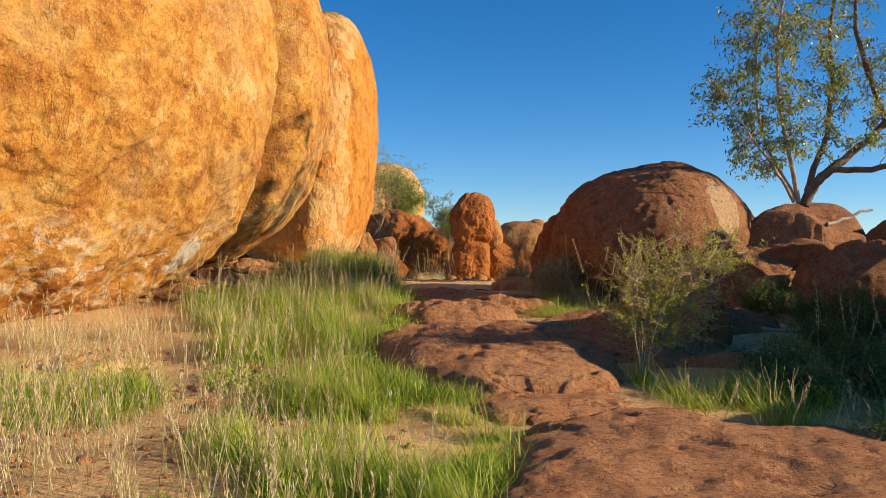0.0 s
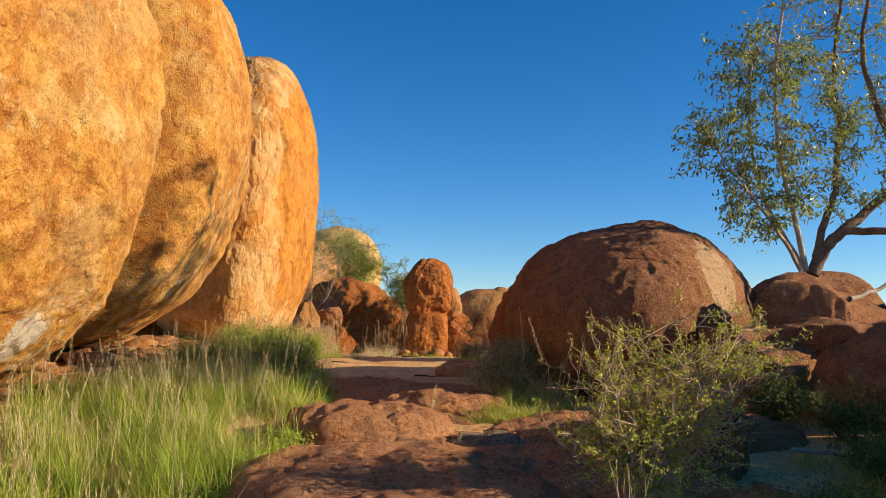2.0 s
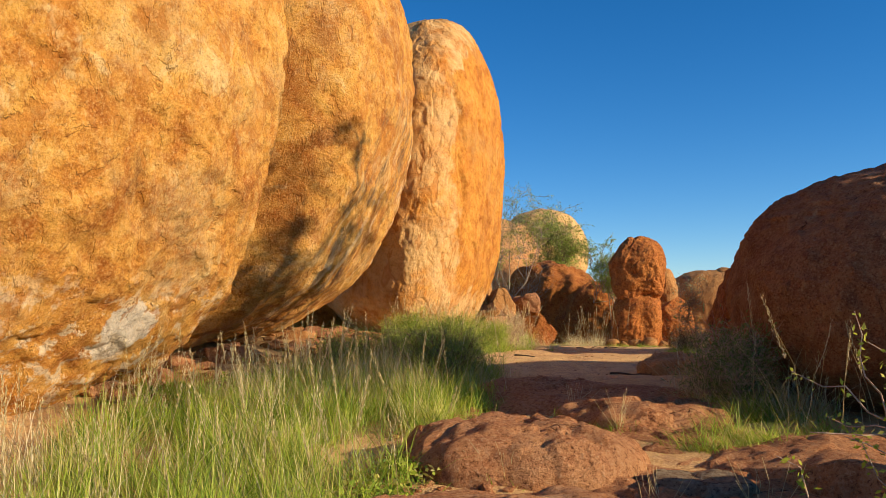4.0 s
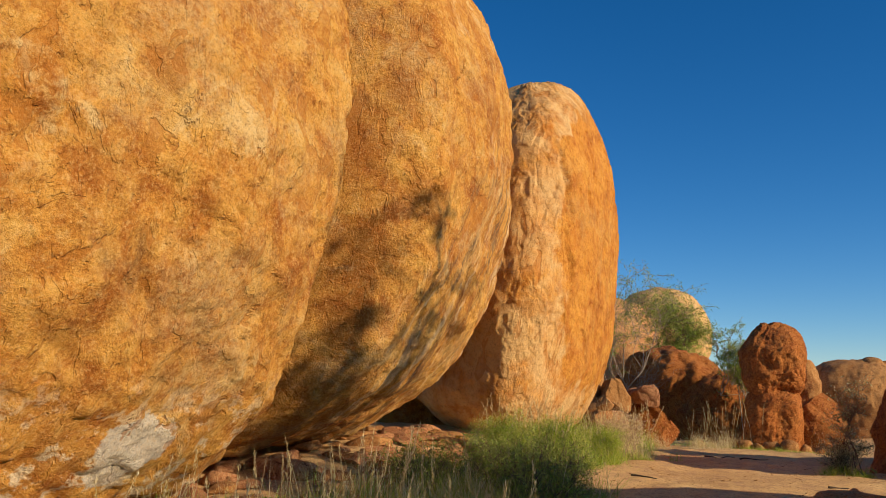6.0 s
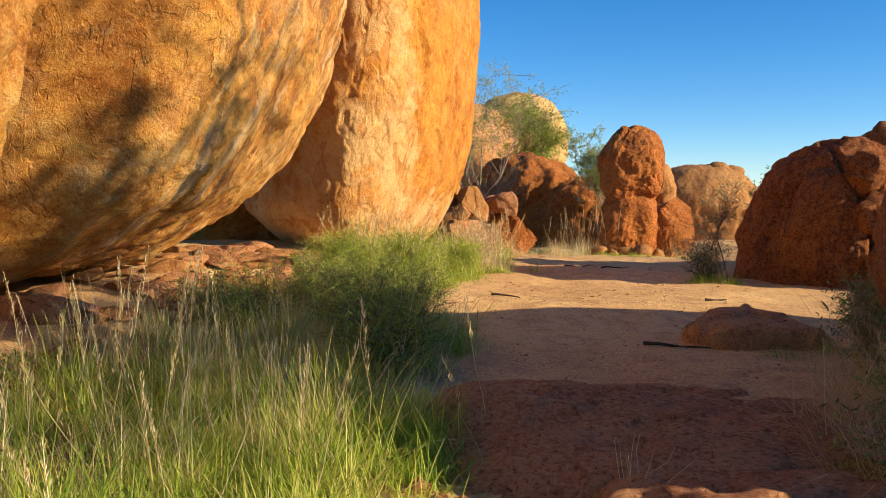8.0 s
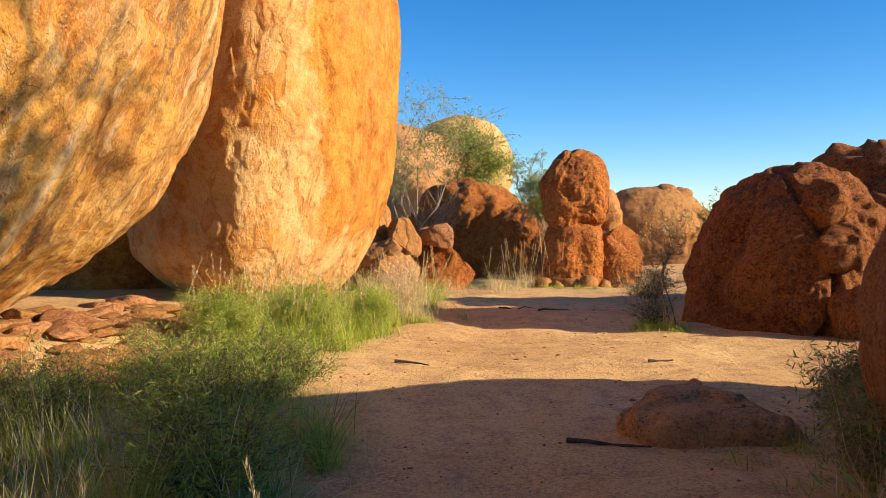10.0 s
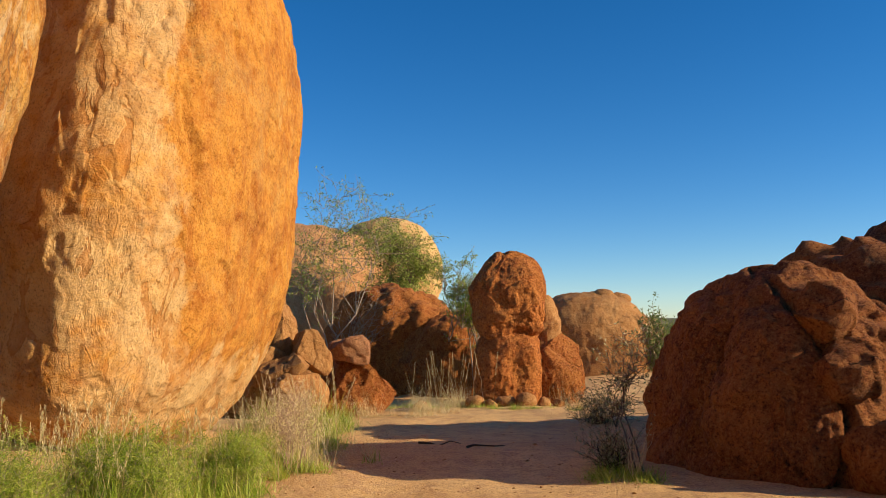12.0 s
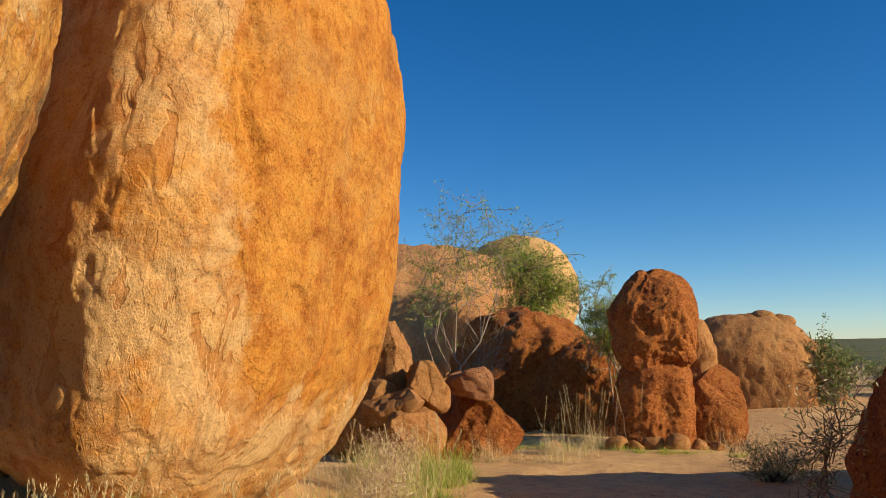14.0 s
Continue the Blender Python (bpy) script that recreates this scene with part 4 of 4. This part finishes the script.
STALKS = [(-1.05, 3.9, 9, 0.75, 1.15, 0.05), (-2.05, 3.9, 7, 0.8, 1.15, 0.06), (-1.6, 3.7, 55, 0.35, 0.75, 0.5), (-0.6, 3.6, 50, 0.3, 0.55, 0.4), (-2.4, 4.4, 50, 0.4, 0.8, 0.5), (-2.4, 5.5, 45, 0.45, 0.8, 0.7), (-1.9, 9.8, 50, 0.5, 0.9, 0.8), (-2.4, 13.0, 70, 0.45, 0.85, 0.9), (-1.2, 7.2, 20, 0.4, 0.7, 0.4),
          (-3.6, 9.0, 25, 0.5, 0.8, 0.6), (-2.4, 14.0, 12, 0.8, 1.0, 0.4), (2.1, 5.9, 4, 0.35, 0.5, 0.12), (2.75, 5.7, 6, 0.35, 0.5, 0.2), (3.1, 5.4, 5, 0.3, 0.45, 0.15), (2.3, 13.6, 14, 0.5, 0.8, 0.4), (-2.6, 20.0, 60, 0.6, 1.0, 0.4), (-1.9, 21.0, 20, 0.5, 0.9, 0.3),
          (-1.75, 22.2, 14, 0.5, 0.85, 0.25), (4.6, 8.6, 8, 0.6, 0.9, 0.4), (2.8, 12.8, 8, 0.9, 1.2, 0.3), (-1.8, 23.8, 30, 0.7, 1.1, 0.3), (-0.1, 33.0, 24, 0.8, 1.4, 0.5)]
v, f = seed_stalks(STALKS, 23)
tagged(new("grass_stalks", mesh_from("grass_stalks", v, f, DRY_GRASS, False)), "tall pale dry grass stalks with feathery seed heads", "grass", kind="stuff")


# ---- shrubs and trees ----
def plant(name, label, category, base, crowns, seed, stems=7, stem_r=0.012, sub=5, sub_len=0.35, per=14, leaf=(0.03, 0.012), hang=0.1, mats=(TWIG, YELLOW_LEAF), wob=0.08, group="", lift=0.25, leaf_near=0.35, trunks=99):
    """A shrub: crooked stems from the base into crowns (x, y, z, rx, ry, rz), twigs on them, leaves along the twigs."""
    r = np.random.default_rng(seed)
    lines, P, mains = [], [], []
    for k in range(stems):
        c = np.array(crowns[k % len(crowns)], float)
        d = r.normal(size=3)
        d /= np.linalg.norm(d)
        tip = c[:3] + d * c[3:] * r.uniform(0.35, 0.95)
        b0 = np.array(base) + np.array([*r.normal(size=2) * 0.05, -0.05])
        thick = stem_r
        if k >= trunks:
            host = lines[mains[int(r.integers(len(mains)))]][0]
            b0 = host[int(r.integers(2, 6))]
            thick = stem_r * 0.55
        else:
            mains.append(len(lines))
        stem = bend(b0, tip, r, 8, wob, lift * np.linalg.norm(tip - b0) * 0.3)
        lines.append((stem, np.linspace(thick, thick * 0.25, 8)))
        for j in range(sub):
            t = r.uniform(0.35, 1.0)
            i = min(6, int(t * 7))
            a = stem[i] + (stem[i + 1] - stem[i]) * r.random()
            w = r.normal(size=3)
            w[2] = abs(w[2]) * 0.7 - hang
            w = w / np.linalg.norm(w) + 0.5 * (stem[i + 1] - stem[i]) / (np.linalg.norm(stem[i + 1] - stem[i]) + 1e-6)
            e = a + w * sub_len * r.uniform(0.4, 1.1)
            tw = bend(a, e, r, 5, 0.07)
            lines.append((tw, np.linspace(stem_r * 0.3, stem_r * 0.12, 5)))
            if per:
                n = max(1, int(per * r.uniform(0.5, 1.5)))
                u = r.uniform(leaf_near, 1.0, n) * 3.999
                ii = u.astype(int)
                P.append(tw[ii] + (tw[ii + 1] - tw[ii]) * (u - ii)[:, None] + r.normal(size=(n, 3)) * leaf[0] * 0.4)
    e = thing(name, tuple(base), label, category, group)
    off = np.array(base)
    tv, tf = tubes(lines, 4)
    part("branchwork", mesh_from("branchwork", tv - off, tf, mats[0]), e)
    if P:
        lv, lf = leaves(np.concatenate(P), r, leaf[0], leaf[1], hang)
        part("foliage", mesh_from("foliage", lv - off, lf, mats[1], False), e)
    return e


def gz1(x, y):
    return float(ground_z(x, y))


plant("shrub", "open shrub with small yellow-green leaves beside the slabs", "shrub", (2.25, 8.05, 0.35), [(2.35, 8.0, 1.2, 0.65, 0.5, 0.6), (2.05, 7.9, 1.05, 0.5, 0.5, 0.55), (2.95, 8.2, 1.5, 0.6, 0.5, 0.4), (2.3, 7.9, 0.7, 0.6, 0.45, 0.3)], 31, stems=104, stem_r=0.012, sub=10, sub_len=0.27, per=16, leaf=(0.026, 0.012), mats=(PINK_TWIG, YELLOW_LEAF), trunks=9)
GB = "grey bushes along the path"
for k, (x, y, h, w) in enumerate([(-1.55, 16.0, 0.65, 0.75), (-2.3, 17.0, 0.6, 0.8), (-1.7, 17.6, 0.5, 0.6), (-2.9, 16.2, 0.5, 0.7), (-1.2, 15.2, 0.5, 0.55)]):
    z = gz1(x, y)
    plant("bush", "low grey twiggy bush in shade with a few green leaves", "bush", (x, y, z), [(x, y, z + h * 0.7, w, w, h * 0.6)], 40 + k, stems=80, stem_r=0.006, sub=10, sub_len=0.24, per=9, leaf=(0.06, 0.008), mats=(BARK, FRESH_LEAF), group=GB)
for k, (x, y, h, w) in enumerate([(1.95, 13.3, 0.75, 0.5), (2.45, 14.2, 0.75, 0.55), (2.5, 15.6, 0.6, 0.5), (2.75, 16.7, 0.55, 0.5)]):
    z = gz1(x, y)
    plant("bush", "dry dark twiggy bush before the dome boulder", "bush", (x, y, z), [(x, y, z + h * 0.65, w, w, h * 0.55)], 50 + k, stems=120, stem_r=0.007, sub=11, sub_len=0.26, per=5, leaf=(0.06, 0.012), mats=(PINK_TWIG, OLIVE_LEAF), group=GB)
for k, (x, y, h, w) in enumerate([(4.4, 8.1, 0.45, 0.6), (5.1, 9.3, 0.6, 0.6), (4.7, 6.9, 0.4, 0.6), (4.6, 11.2, 0.6, 0.45), (3.4, 7.2, 0.3, 0.45)]):
    z = gz1(x, y)
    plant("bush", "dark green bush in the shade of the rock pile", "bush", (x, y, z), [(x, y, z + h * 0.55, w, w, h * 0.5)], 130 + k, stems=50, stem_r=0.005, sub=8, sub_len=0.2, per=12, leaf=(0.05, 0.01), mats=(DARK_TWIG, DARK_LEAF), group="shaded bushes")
for k, (x, y, h, w) in enumerate([(-2.75, 19.3, 0.75, 0.6), (-2.15, 20.2, 0.72, 0.55), (-1.75, 21.3, 0.55, 0.45), (-2.6, 20.6, 0.6, 0.5)]):
    z = gz1(x, y)
    plant("bush", "soft green bush at the giant boulder's foot", "bush", (x, y, z), [(x, y, z + h * 0.55, w, w, h * 0.5)], 60 + k, stems=130, stem_r=0.0035, sub=10, sub_len=0.2, per=22, leaf=(0.06, 0.0045), mats=(TWIG, GREEN_GRASS), group="green bushes")
plant("burnt_shrub", "thin brown shrub with sparse dry leaves beside the red boulder", "shrub", (2.3, 22.7, 0.62), [(2.15, 22.7, 1.75, 0.5, 0.3, 0.6)], 70, stems=20, trunks=2, stem_r=0.011, sub=9, sub_len=0.3, per=4, leaf=(0.045, 0.02), mats=(BARK, GREY_LEAF))
plant("shrub", "low dark shrub at the red boulder's foot", "shrub", (2.05, 22.9, 0.6), [(2.0, 22.9, 0.9, 0.5, 0.35, 0.3)], 71, stems=40, stem_r=0.006, sub=7, sub_len=0.2, per=8, leaf=(0.05, 0.01), mats=(DARK_TWIG, GREY_LEAF))
plant("shrub", "low dark shrub before the far rocks", "shrub", (2.6, 28.0, 0.45), [(2.6, 28.0, 0.85, 0.9, 0.6, 0.35)], 72, stems=50, stem_r=0.006, sub=7, sub_len=0.25, per=8, leaf=(0.06, 0.012), mats=(DARK_TWIG, GREY_LEAF))
plant("small_tree", "sparse wispy acacia with grey stems", "tree", (-3.5, 34.6, 1.2), [(-3.3, 34.6, 5.3, 1.3, 1.0, 1.1), (-2.2, 34.6, 5.4, 1.2, 0.9, 0.8), (-3.8, 34.5, 4.0, 0.9, 0.8, 1.0)], 73, stems=26, trunks=4, stem_r=0.02, sub=12, sub_len=0.7, per=12, leaf=(0.11, 0.02), hang=0.3, mats=(TWIG, FRESH_LEAF))
plant("dry_shrub", "tangled grey leafless shrub on the rocks", "shrub", (-3.0, 35.0, 1.3), [(-2.6, 35.0, 2.6, 1.3, 0.8, 0.8)], 74, stems=22, stem_r=0.009, sub=7, sub_len=0.5, per=0, mats=(TWIG, TWIG))
plant("small_tree", "small slender tree with feathery green crown", "tree", (0.45, 36.0, 0.4), [(-0.1, 36.0, 3.5, 0.9, 0.8, 0.75), (0.2, 36.0, 2.9, 0.7, 0.7, 0.7)], 75, stems=34, trunks=3, stem_r=0.024, sub=12, sub_len=0.45, per=20, leaf=(0.09, 0.02), hang=0.2, mats=(TWIG, FRESH_LEAF))
plant("shrub", "drooping green shrub before the round boulder", "shrub", (-2.4, 41.0, 2.6), [(-3.1, 41.2, 5.3, 1.3, 0.8, 0.8), (-2.0, 41.0, 5.0, 1.1, 0.8, 0.8), (-1.6, 41.0, 4.1, 0.7, 0.7, 0.7), (-2.5, 41.0, 3.4, 0.9, 0.7, 0.5)], 76, stems=62, trunks=8, stem_r=0.02, sub=12, sub_len=0.8, per=15, leaf=(0.15, 0.028), hang=0.4, mats=(BARK, FRESH_LEAF))
for k, (x, y, h, w) in enumerate([(-1.8, 23.4, 1.0, 0.4), (-1.5, 22.7, 0.8, 0.35), (-2.2, 25.6, 1.0, 0.5)]):
    z = gz1(x, y)
    plant("dry_shrub", "thin straw-coloured dry shrub at the giant boulder's foot", "shrub", (x, y, z), [(x, y, z + h * 0.65, w, w, h * 0.4)], 160 + k, stems=26, trunks=6, stem_r=0.006, sub=8, sub_len=0.26, per=7, leaf=(0.06, 0.005), mats=(PINK_TWIG, DRY_GRASS), group="dry shrubs at the giant boulder")
# more dark-leaved bushes, added partly to deepen the shade over the bright sand
for k, (x, y, h, w) in enumerate([(3.55, 7.9, 0.4, 0.45), (4.1, 7.2, 0.4, 0.45), (3.2, 5.2, 0.2, 0.35), (4.9, 10.4, 0.5, 0.45), (5.4, 10.1, 0.55, 0.5), (4.6, 9.2, 0.35, 0.45)]):
    z = gz1(x, y)
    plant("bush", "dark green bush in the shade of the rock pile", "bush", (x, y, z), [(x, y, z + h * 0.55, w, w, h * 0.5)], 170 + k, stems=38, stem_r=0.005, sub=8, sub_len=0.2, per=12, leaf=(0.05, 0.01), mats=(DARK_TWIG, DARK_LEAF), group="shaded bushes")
FB = "far scrub bushes"
for k, (x, y, z, w, h) in enumerate([(7.4, 46.3, 0.1, 1.2, 2.5), (11.5, 52.0, 0.0, 1.8, 1.6), (14.0, 60.0, 0.0, 2.2, 1.7), (18.0, 70.0, -0.1, 2.6, 1.8), (12.0, 75.0, -0.1, 2.5, 1.8), (4.1, 46.0, 0.3, 0.7, 1.6), (22.0, 80.0, -0.1, 3.0, 2.0), (15.5, 48.0, 0.0, 1.6, 1.2)]):
    plant("bush", "green scrub bush out on the plain", "bush", (x, y, z), [(x, y, z + h * 0.6, w, w, h * 0.6)], 90 + k, stems=50, stem_r=0.02, sub=8, sub_len=0.5, per=10, leaf=(0.16, 0.05), mats=(TWIG, OLIVE_LEAF), group=FB)


def right_tree():
    """The spreading tree on the rock pile: limbs, twigs and loose clumps of hanging leaves."""
    r = np.random.default_rng(77)
    base = np.array((6.4, 13.9, 2.35))
    limbs = [([(6.4, 13.9, 2.35), (6.62, 13.9, 2.8), (6.9, 13.9, 3.02), (7.3, 14.0, 3.3), (8.0, 14.2, 3.85), (8.5, 14.3, 4.7), (8.6, 14.4, 5.8)], 0.095, 0.035),
             ([(6.85, 13.9, 2.98), (7.4, 13.6, 2.95), (7.9, 13.4, 3.08), (8.4, 13.3, 2.98), (9.2, 13.2, 3.1)], 0.06, 0.03),
             ([(6.45, 13.9, 2.6), (6.7, 14.1, 3.2), (6.95, 14.2, 3.6), (7.0, 14.3, 4.1), (7.1, 14.3, 4.7), (6.9, 14.2, 5.6), (7.2, 14.2, 6.8), (7.0, 13.9, 7.9)], 0.06, 0.02),
             ([(6.3, 13.9, 2.4), (6.1, 13.8, 3.2), (5.85, 13.7, 4.1), (5.75, 13.6, 5.1), (5.95, 13.6, 6.4)], 0.045, 0.018),
             ([(6.2, 13.85, 2.4), (5.75, 13.6, 3.0), (5.2, 13.5, 3.6), (4.75, 13.4, 4.2)], 0.032, 0.012),
             ([(6.25, 13.9, 2.45), (5.7, 13.9, 3.4), (5.45, 13.8, 4.4), (5.5, 13.7, 5.4)], 0.035, 0.012),
             # limb out of view towards y 10, added to carry dappling leaves
             ([(7.9, 14.2, 3.8), (8.5, 13.2, 4.4), (8.9, 12.0, 5.1), (9.1, 10.8, 5.6), (9.2, 9.9, 6.0)], 0.06, 0.025),
             ([(8.0, 14.2, 3.85), (7.7, 14.3, 4.8), (7.4, 14.3, 5.8), (7.6, 14.2, 6.9)], 0.06, 0.025)]
    lines, dense = [], []
    for pts, r0, r1 in limbs:
        p = np.array(pts)
        t = np.linspace(0, len(p) - 1, 4 * len(p))
        q = np.stack([np.interp(t, np.arange(len(p)), p[:, a]) for a in range(3)], 1)
        for _ in range(5):
            q[1:-1] = (q[:-2] + q[1:-1] * 2 + q[2:]) / 4
        q[1:-1] += r.normal(size=(len(q) - 2, 3)) * 0.008
        lines.append((q, np.linspace(r0, r1, len(q))))
        dense.append(q[len(q) // 3:])
    dense = np.concatenate(dense)
    e = thing("tree", tuple(base), "spreading tree with grey bark and small olive leaves, rooted on rocks", "tree")
    trunk = tubes(lines[:1], 10)
    part("trunk", mesh_from("trunk", trunk[0] - base, trunk[1], BARK), e)
    for q, rad in lines[1:]:
        lv, lf = tubes([(q, rad)], 7)
        part("limb", mesh_from("limb", lv - base, lf, PALE_BARK if rad[0] < 0.05 else BARK), e)
    twigs, P = [], []
    blobs = [(4.9, 13.6, 4.3, 0.75, 0.7, 0.45), (5.5, 13.6, 4.9, 0.9, 0.8, 0.6), (5.3, 13.6, 5.6, 0.6, 0.7, 0.5), (6.3, 13.8, 5.2, 0.8, 0.8, 0.6), (6.9, 14.0, 4.7, 0.7, 0.7, 0.5), (5.3, 13.6, 3.5, 0.6, 0.6, 0.45), (6.0, 13.7, 3.9, 0.7, 0.6, 0.5),
             (7.5, 14.0, 4.3, 0.7, 0.7, 0.5), (8.1, 14.2, 5.0, 0.8, 0.8, 0.6), (7.3, 14.2, 5.9, 0.9, 0.8, 0.6), (6.2, 13.7, 6.2, 0.6, 0.7, 0.5), (8.4, 14.1, 3.8, 0.6, 0.6, 0.4), (7.9, 14.2, 6.6, 0.9, 0.8, 0.6), (5.0, 13.5, 3.0, 0.4, 0.4, 0.3),
             (5.6, 13.6, 4.0, 0.6, 0.6, 0.4), (4.7, 13.5, 3.75, 0.45, 0.5, 0.35), (6.6, 13.0, 6.4, 0.7, 0.9, 0.5), (6.8, 15.2, 6.0, 0.8, 0.9, 0.6), (7.4, 15.6, 6.9, 0.9, 0.9, 0.5), (6.6, 12.9, 7.3, 0.8, 0.9, 0.5), (7.2, 14.2, 7.6, 0.9, 0.9, 0.5),
             # clumps at y 10 to 12.6 are unseen, added to dapple the first boulder
             (8.6, 12.0, 5.6, 0.8, 0.9, 0.5), (9.2, 11.0, 6.2, 0.9, 0.9, 0.5), (9.0, 10.0, 5.6, 0.7, 0.8, 0.4), (8.3, 11.6, 4.7, 0.6, 0.8, 0.4), (8.9, 10.6, 4.9, 0.7, 0.8, 0.4), (7.9, 12.6, 5.4, 0.6, 0.7, 0.4), (6.0, 13.8, 3.2, 0.6, 0.5, 0.35), (6.6, 13.9, 3.6, 0.5, 0.5, 0.35), (7.4, 13.9, 3.6, 0.6, 0.5, 0.35), (5.6, 13.6, 2.95, 0.4, 0.4, 0.28)]
    for b in blobs:
        b = np.array(b)
        for k in range(int((25 if b[2] < 5.9 else 9) * b[3] * b[5] / 0.36)):
            d = r.normal(size=3)
            d /= np.linalg.norm(d)
            tip = b[:3] + d * b[3:] * r.uniform(0.3, 1.05)
            near = dense[np.argmin(((dense - tip) ** 2).sum(1) + r.random(len(dense)) * 0.6)]
            tw = bend(near, tip, r, 6, 0.09, 0.05)
            twigs.append((tw, np.linspace(0.012, 0.003, 6)))
            n = int(r.uniform(24, 46))
            u = r.uniform(0.45, 1.0, n) * 4.999
            i = u.astype(int)
            P.append(tw[i] + (tw[i + 1] - tw[i]) * (u - i)[:, None] + r.normal(size=(n, 3)) * 0.055)
    tv, tf = tubes(twigs, 3)
    tagged(part("twig_work", mesh_from("twig_work", tv - base, tf, PALE_BARK), e), kind="stuff")
    lv, lf = leaves(np.concatenate(P), r, 0.095, 0.03, 0.6)
    part("crown", mesh_from("crown", lv - base, lf, EUCALYPT, False), e)
    return e


right_tree()


def stick(label, pts, r0, r1, mat, name="fallen_stick", seed=0):
    r = np.random.default_rng(seed)
    p = np.concatenate([bend(a, b, r, 5, 0.04)[:-1] for a, b in zip(pts[:-1], pts[1:])] + [np.array([pts[-1]], float)])
    v, f = tubes([(p, np.linspace(r0, r1, len(p)))], 6)
    ob = new(name, mesh_from(name, v - p[0], f, mat))
    ob.location = p[0]
    return tagged(ob, label, "branch")


for k, (x, y, dx, dy) in enumerate([(0.75, 16.6, 0.55, -0.12), (-0.9, 18.9, 0.35, -0.05), (0.4, 24.5, 0.5, 0.1), (1.6, 19.3, 0.25, 0.1), (-0.3, 25.2, 0.6, -0.2)]):
    stick("dark fallen stick lying on the sand", [(x, y, gz1(x, y) + 0.02), (x + dx, y + dy, gz1(x + dx, y + dy) + 0.02)], 0.018, 0.006, DARK_TWIG, seed=k)
stick("bleached dead branch resting on the pointed rock", [(6.0, 12.2, 1.95), (6.4, 12.4, 2.05), (6.85, 12.5, 2.2)], 0.03, 0.02, PALE_BARK, "dead_branch", 9)
stick("grey dead branch lying among the shaded rocks", [(4.0, 9.6, 0.55), (4.6, 9.3, 0.5), (5.4, 8.8, 0.4)], 0.022, 0.012, TWIG, "dead_branch", 10)


def grass_tuft(x, y, n, h, seed, label):
    """One clump of grass with its seed stalks."""
    r = np.random.default_rng(seed)
    z = gz1(x, y)
    e = thing("grass_tuft", (x, y, z), label, "grass tuft", "single tufts")
    bx, by = r.normal(size=n) * 0.07, r.normal(size=n) * 0.07
    v, f = blades(bx, by, np.zeros(n), h * r.uniform(0.4, 1.1, n), r, 0.006, 0.5, 1.4)
    part("blade_clump", mesh_from("blade_clump", v, f, GREEN_GRASS, False), e)
    for k in range(9):
        a = r.uniform(0, 6.28)
        tip = np.array([math.cos(a) * 0.3 * r.random(), math.sin(a) * 0.3 * r.random(), h * r.uniform(1.5, 2.3)])
        tv, tf = tubes([(bend((0, 0, 0), tip, r, 5, 0.04), np.linspace(0.003, 0.0012, 5))], 3)
        part("stalk", mesh_from("stalk", tv, tf, DRY_GRASS), e)
    return e


for k, (x, y, n, h) in enumerate([(2.0, 7.35, 240, 0.3), (2.75, 6.1, 140, 0.25), (1.7, 13.2, 120, 0.28), (2.2, 15.2, 160, 0.35), (0.95, 12.25, 70, 0.18), (0.5, 13.05, 60, 0.14), (-0.75, 23.6, 60, 0.2), (2.15, 22.1, 120, 0.22), (0.25, 10.55, 70, 0.12), (1.2, 10.15, 80, 0.16), (1.75, 9.9, 110, 0.22)]):
    grass_tuft(x, y, n, h, 200 + k, "single green grass clump with thin dry stalks")


def herb(x, y, w, n, seed):
    """A low creeping plant with small round leaves."""
    r = np.random.default_rng(seed)
    a, q = r.uniform(0, 6.28, n), np.sqrt(r.random(n)) * w
    px, py = x + q * np.cos(a), y + q * np.sin(a)
    P = np.stack([px, py, ground_z(px, py) + r.uniform(0.01, 0.12, n)], 1)
    v, f = leaves(P, r, 0.045, 0.03, -0.1)
    e = thing("low_herb", (x, y, gz1(x, y)), "low creeping herb with small green leaves on stony soil", "herb", "low herbs")
    part("foliage", mesh_from("foliage", v - np.array((x, y, gz1(x, y))), f, GREEN_GRASS, False), e)


for k, (x, y, w, n) in enumerate([(-0.55, 9.9, 0.35, 700), (-0.35, 10.7, 0.25, 400), (-3.9, 13.3, 0.35, 500), (-3.6, 14.3, 0.3, 400), (-1.6, 6.9, 0.35, 500), (-0.75, 8.6, 0.3, 400)]):
    herb(x, y, w, n, 230 + k)
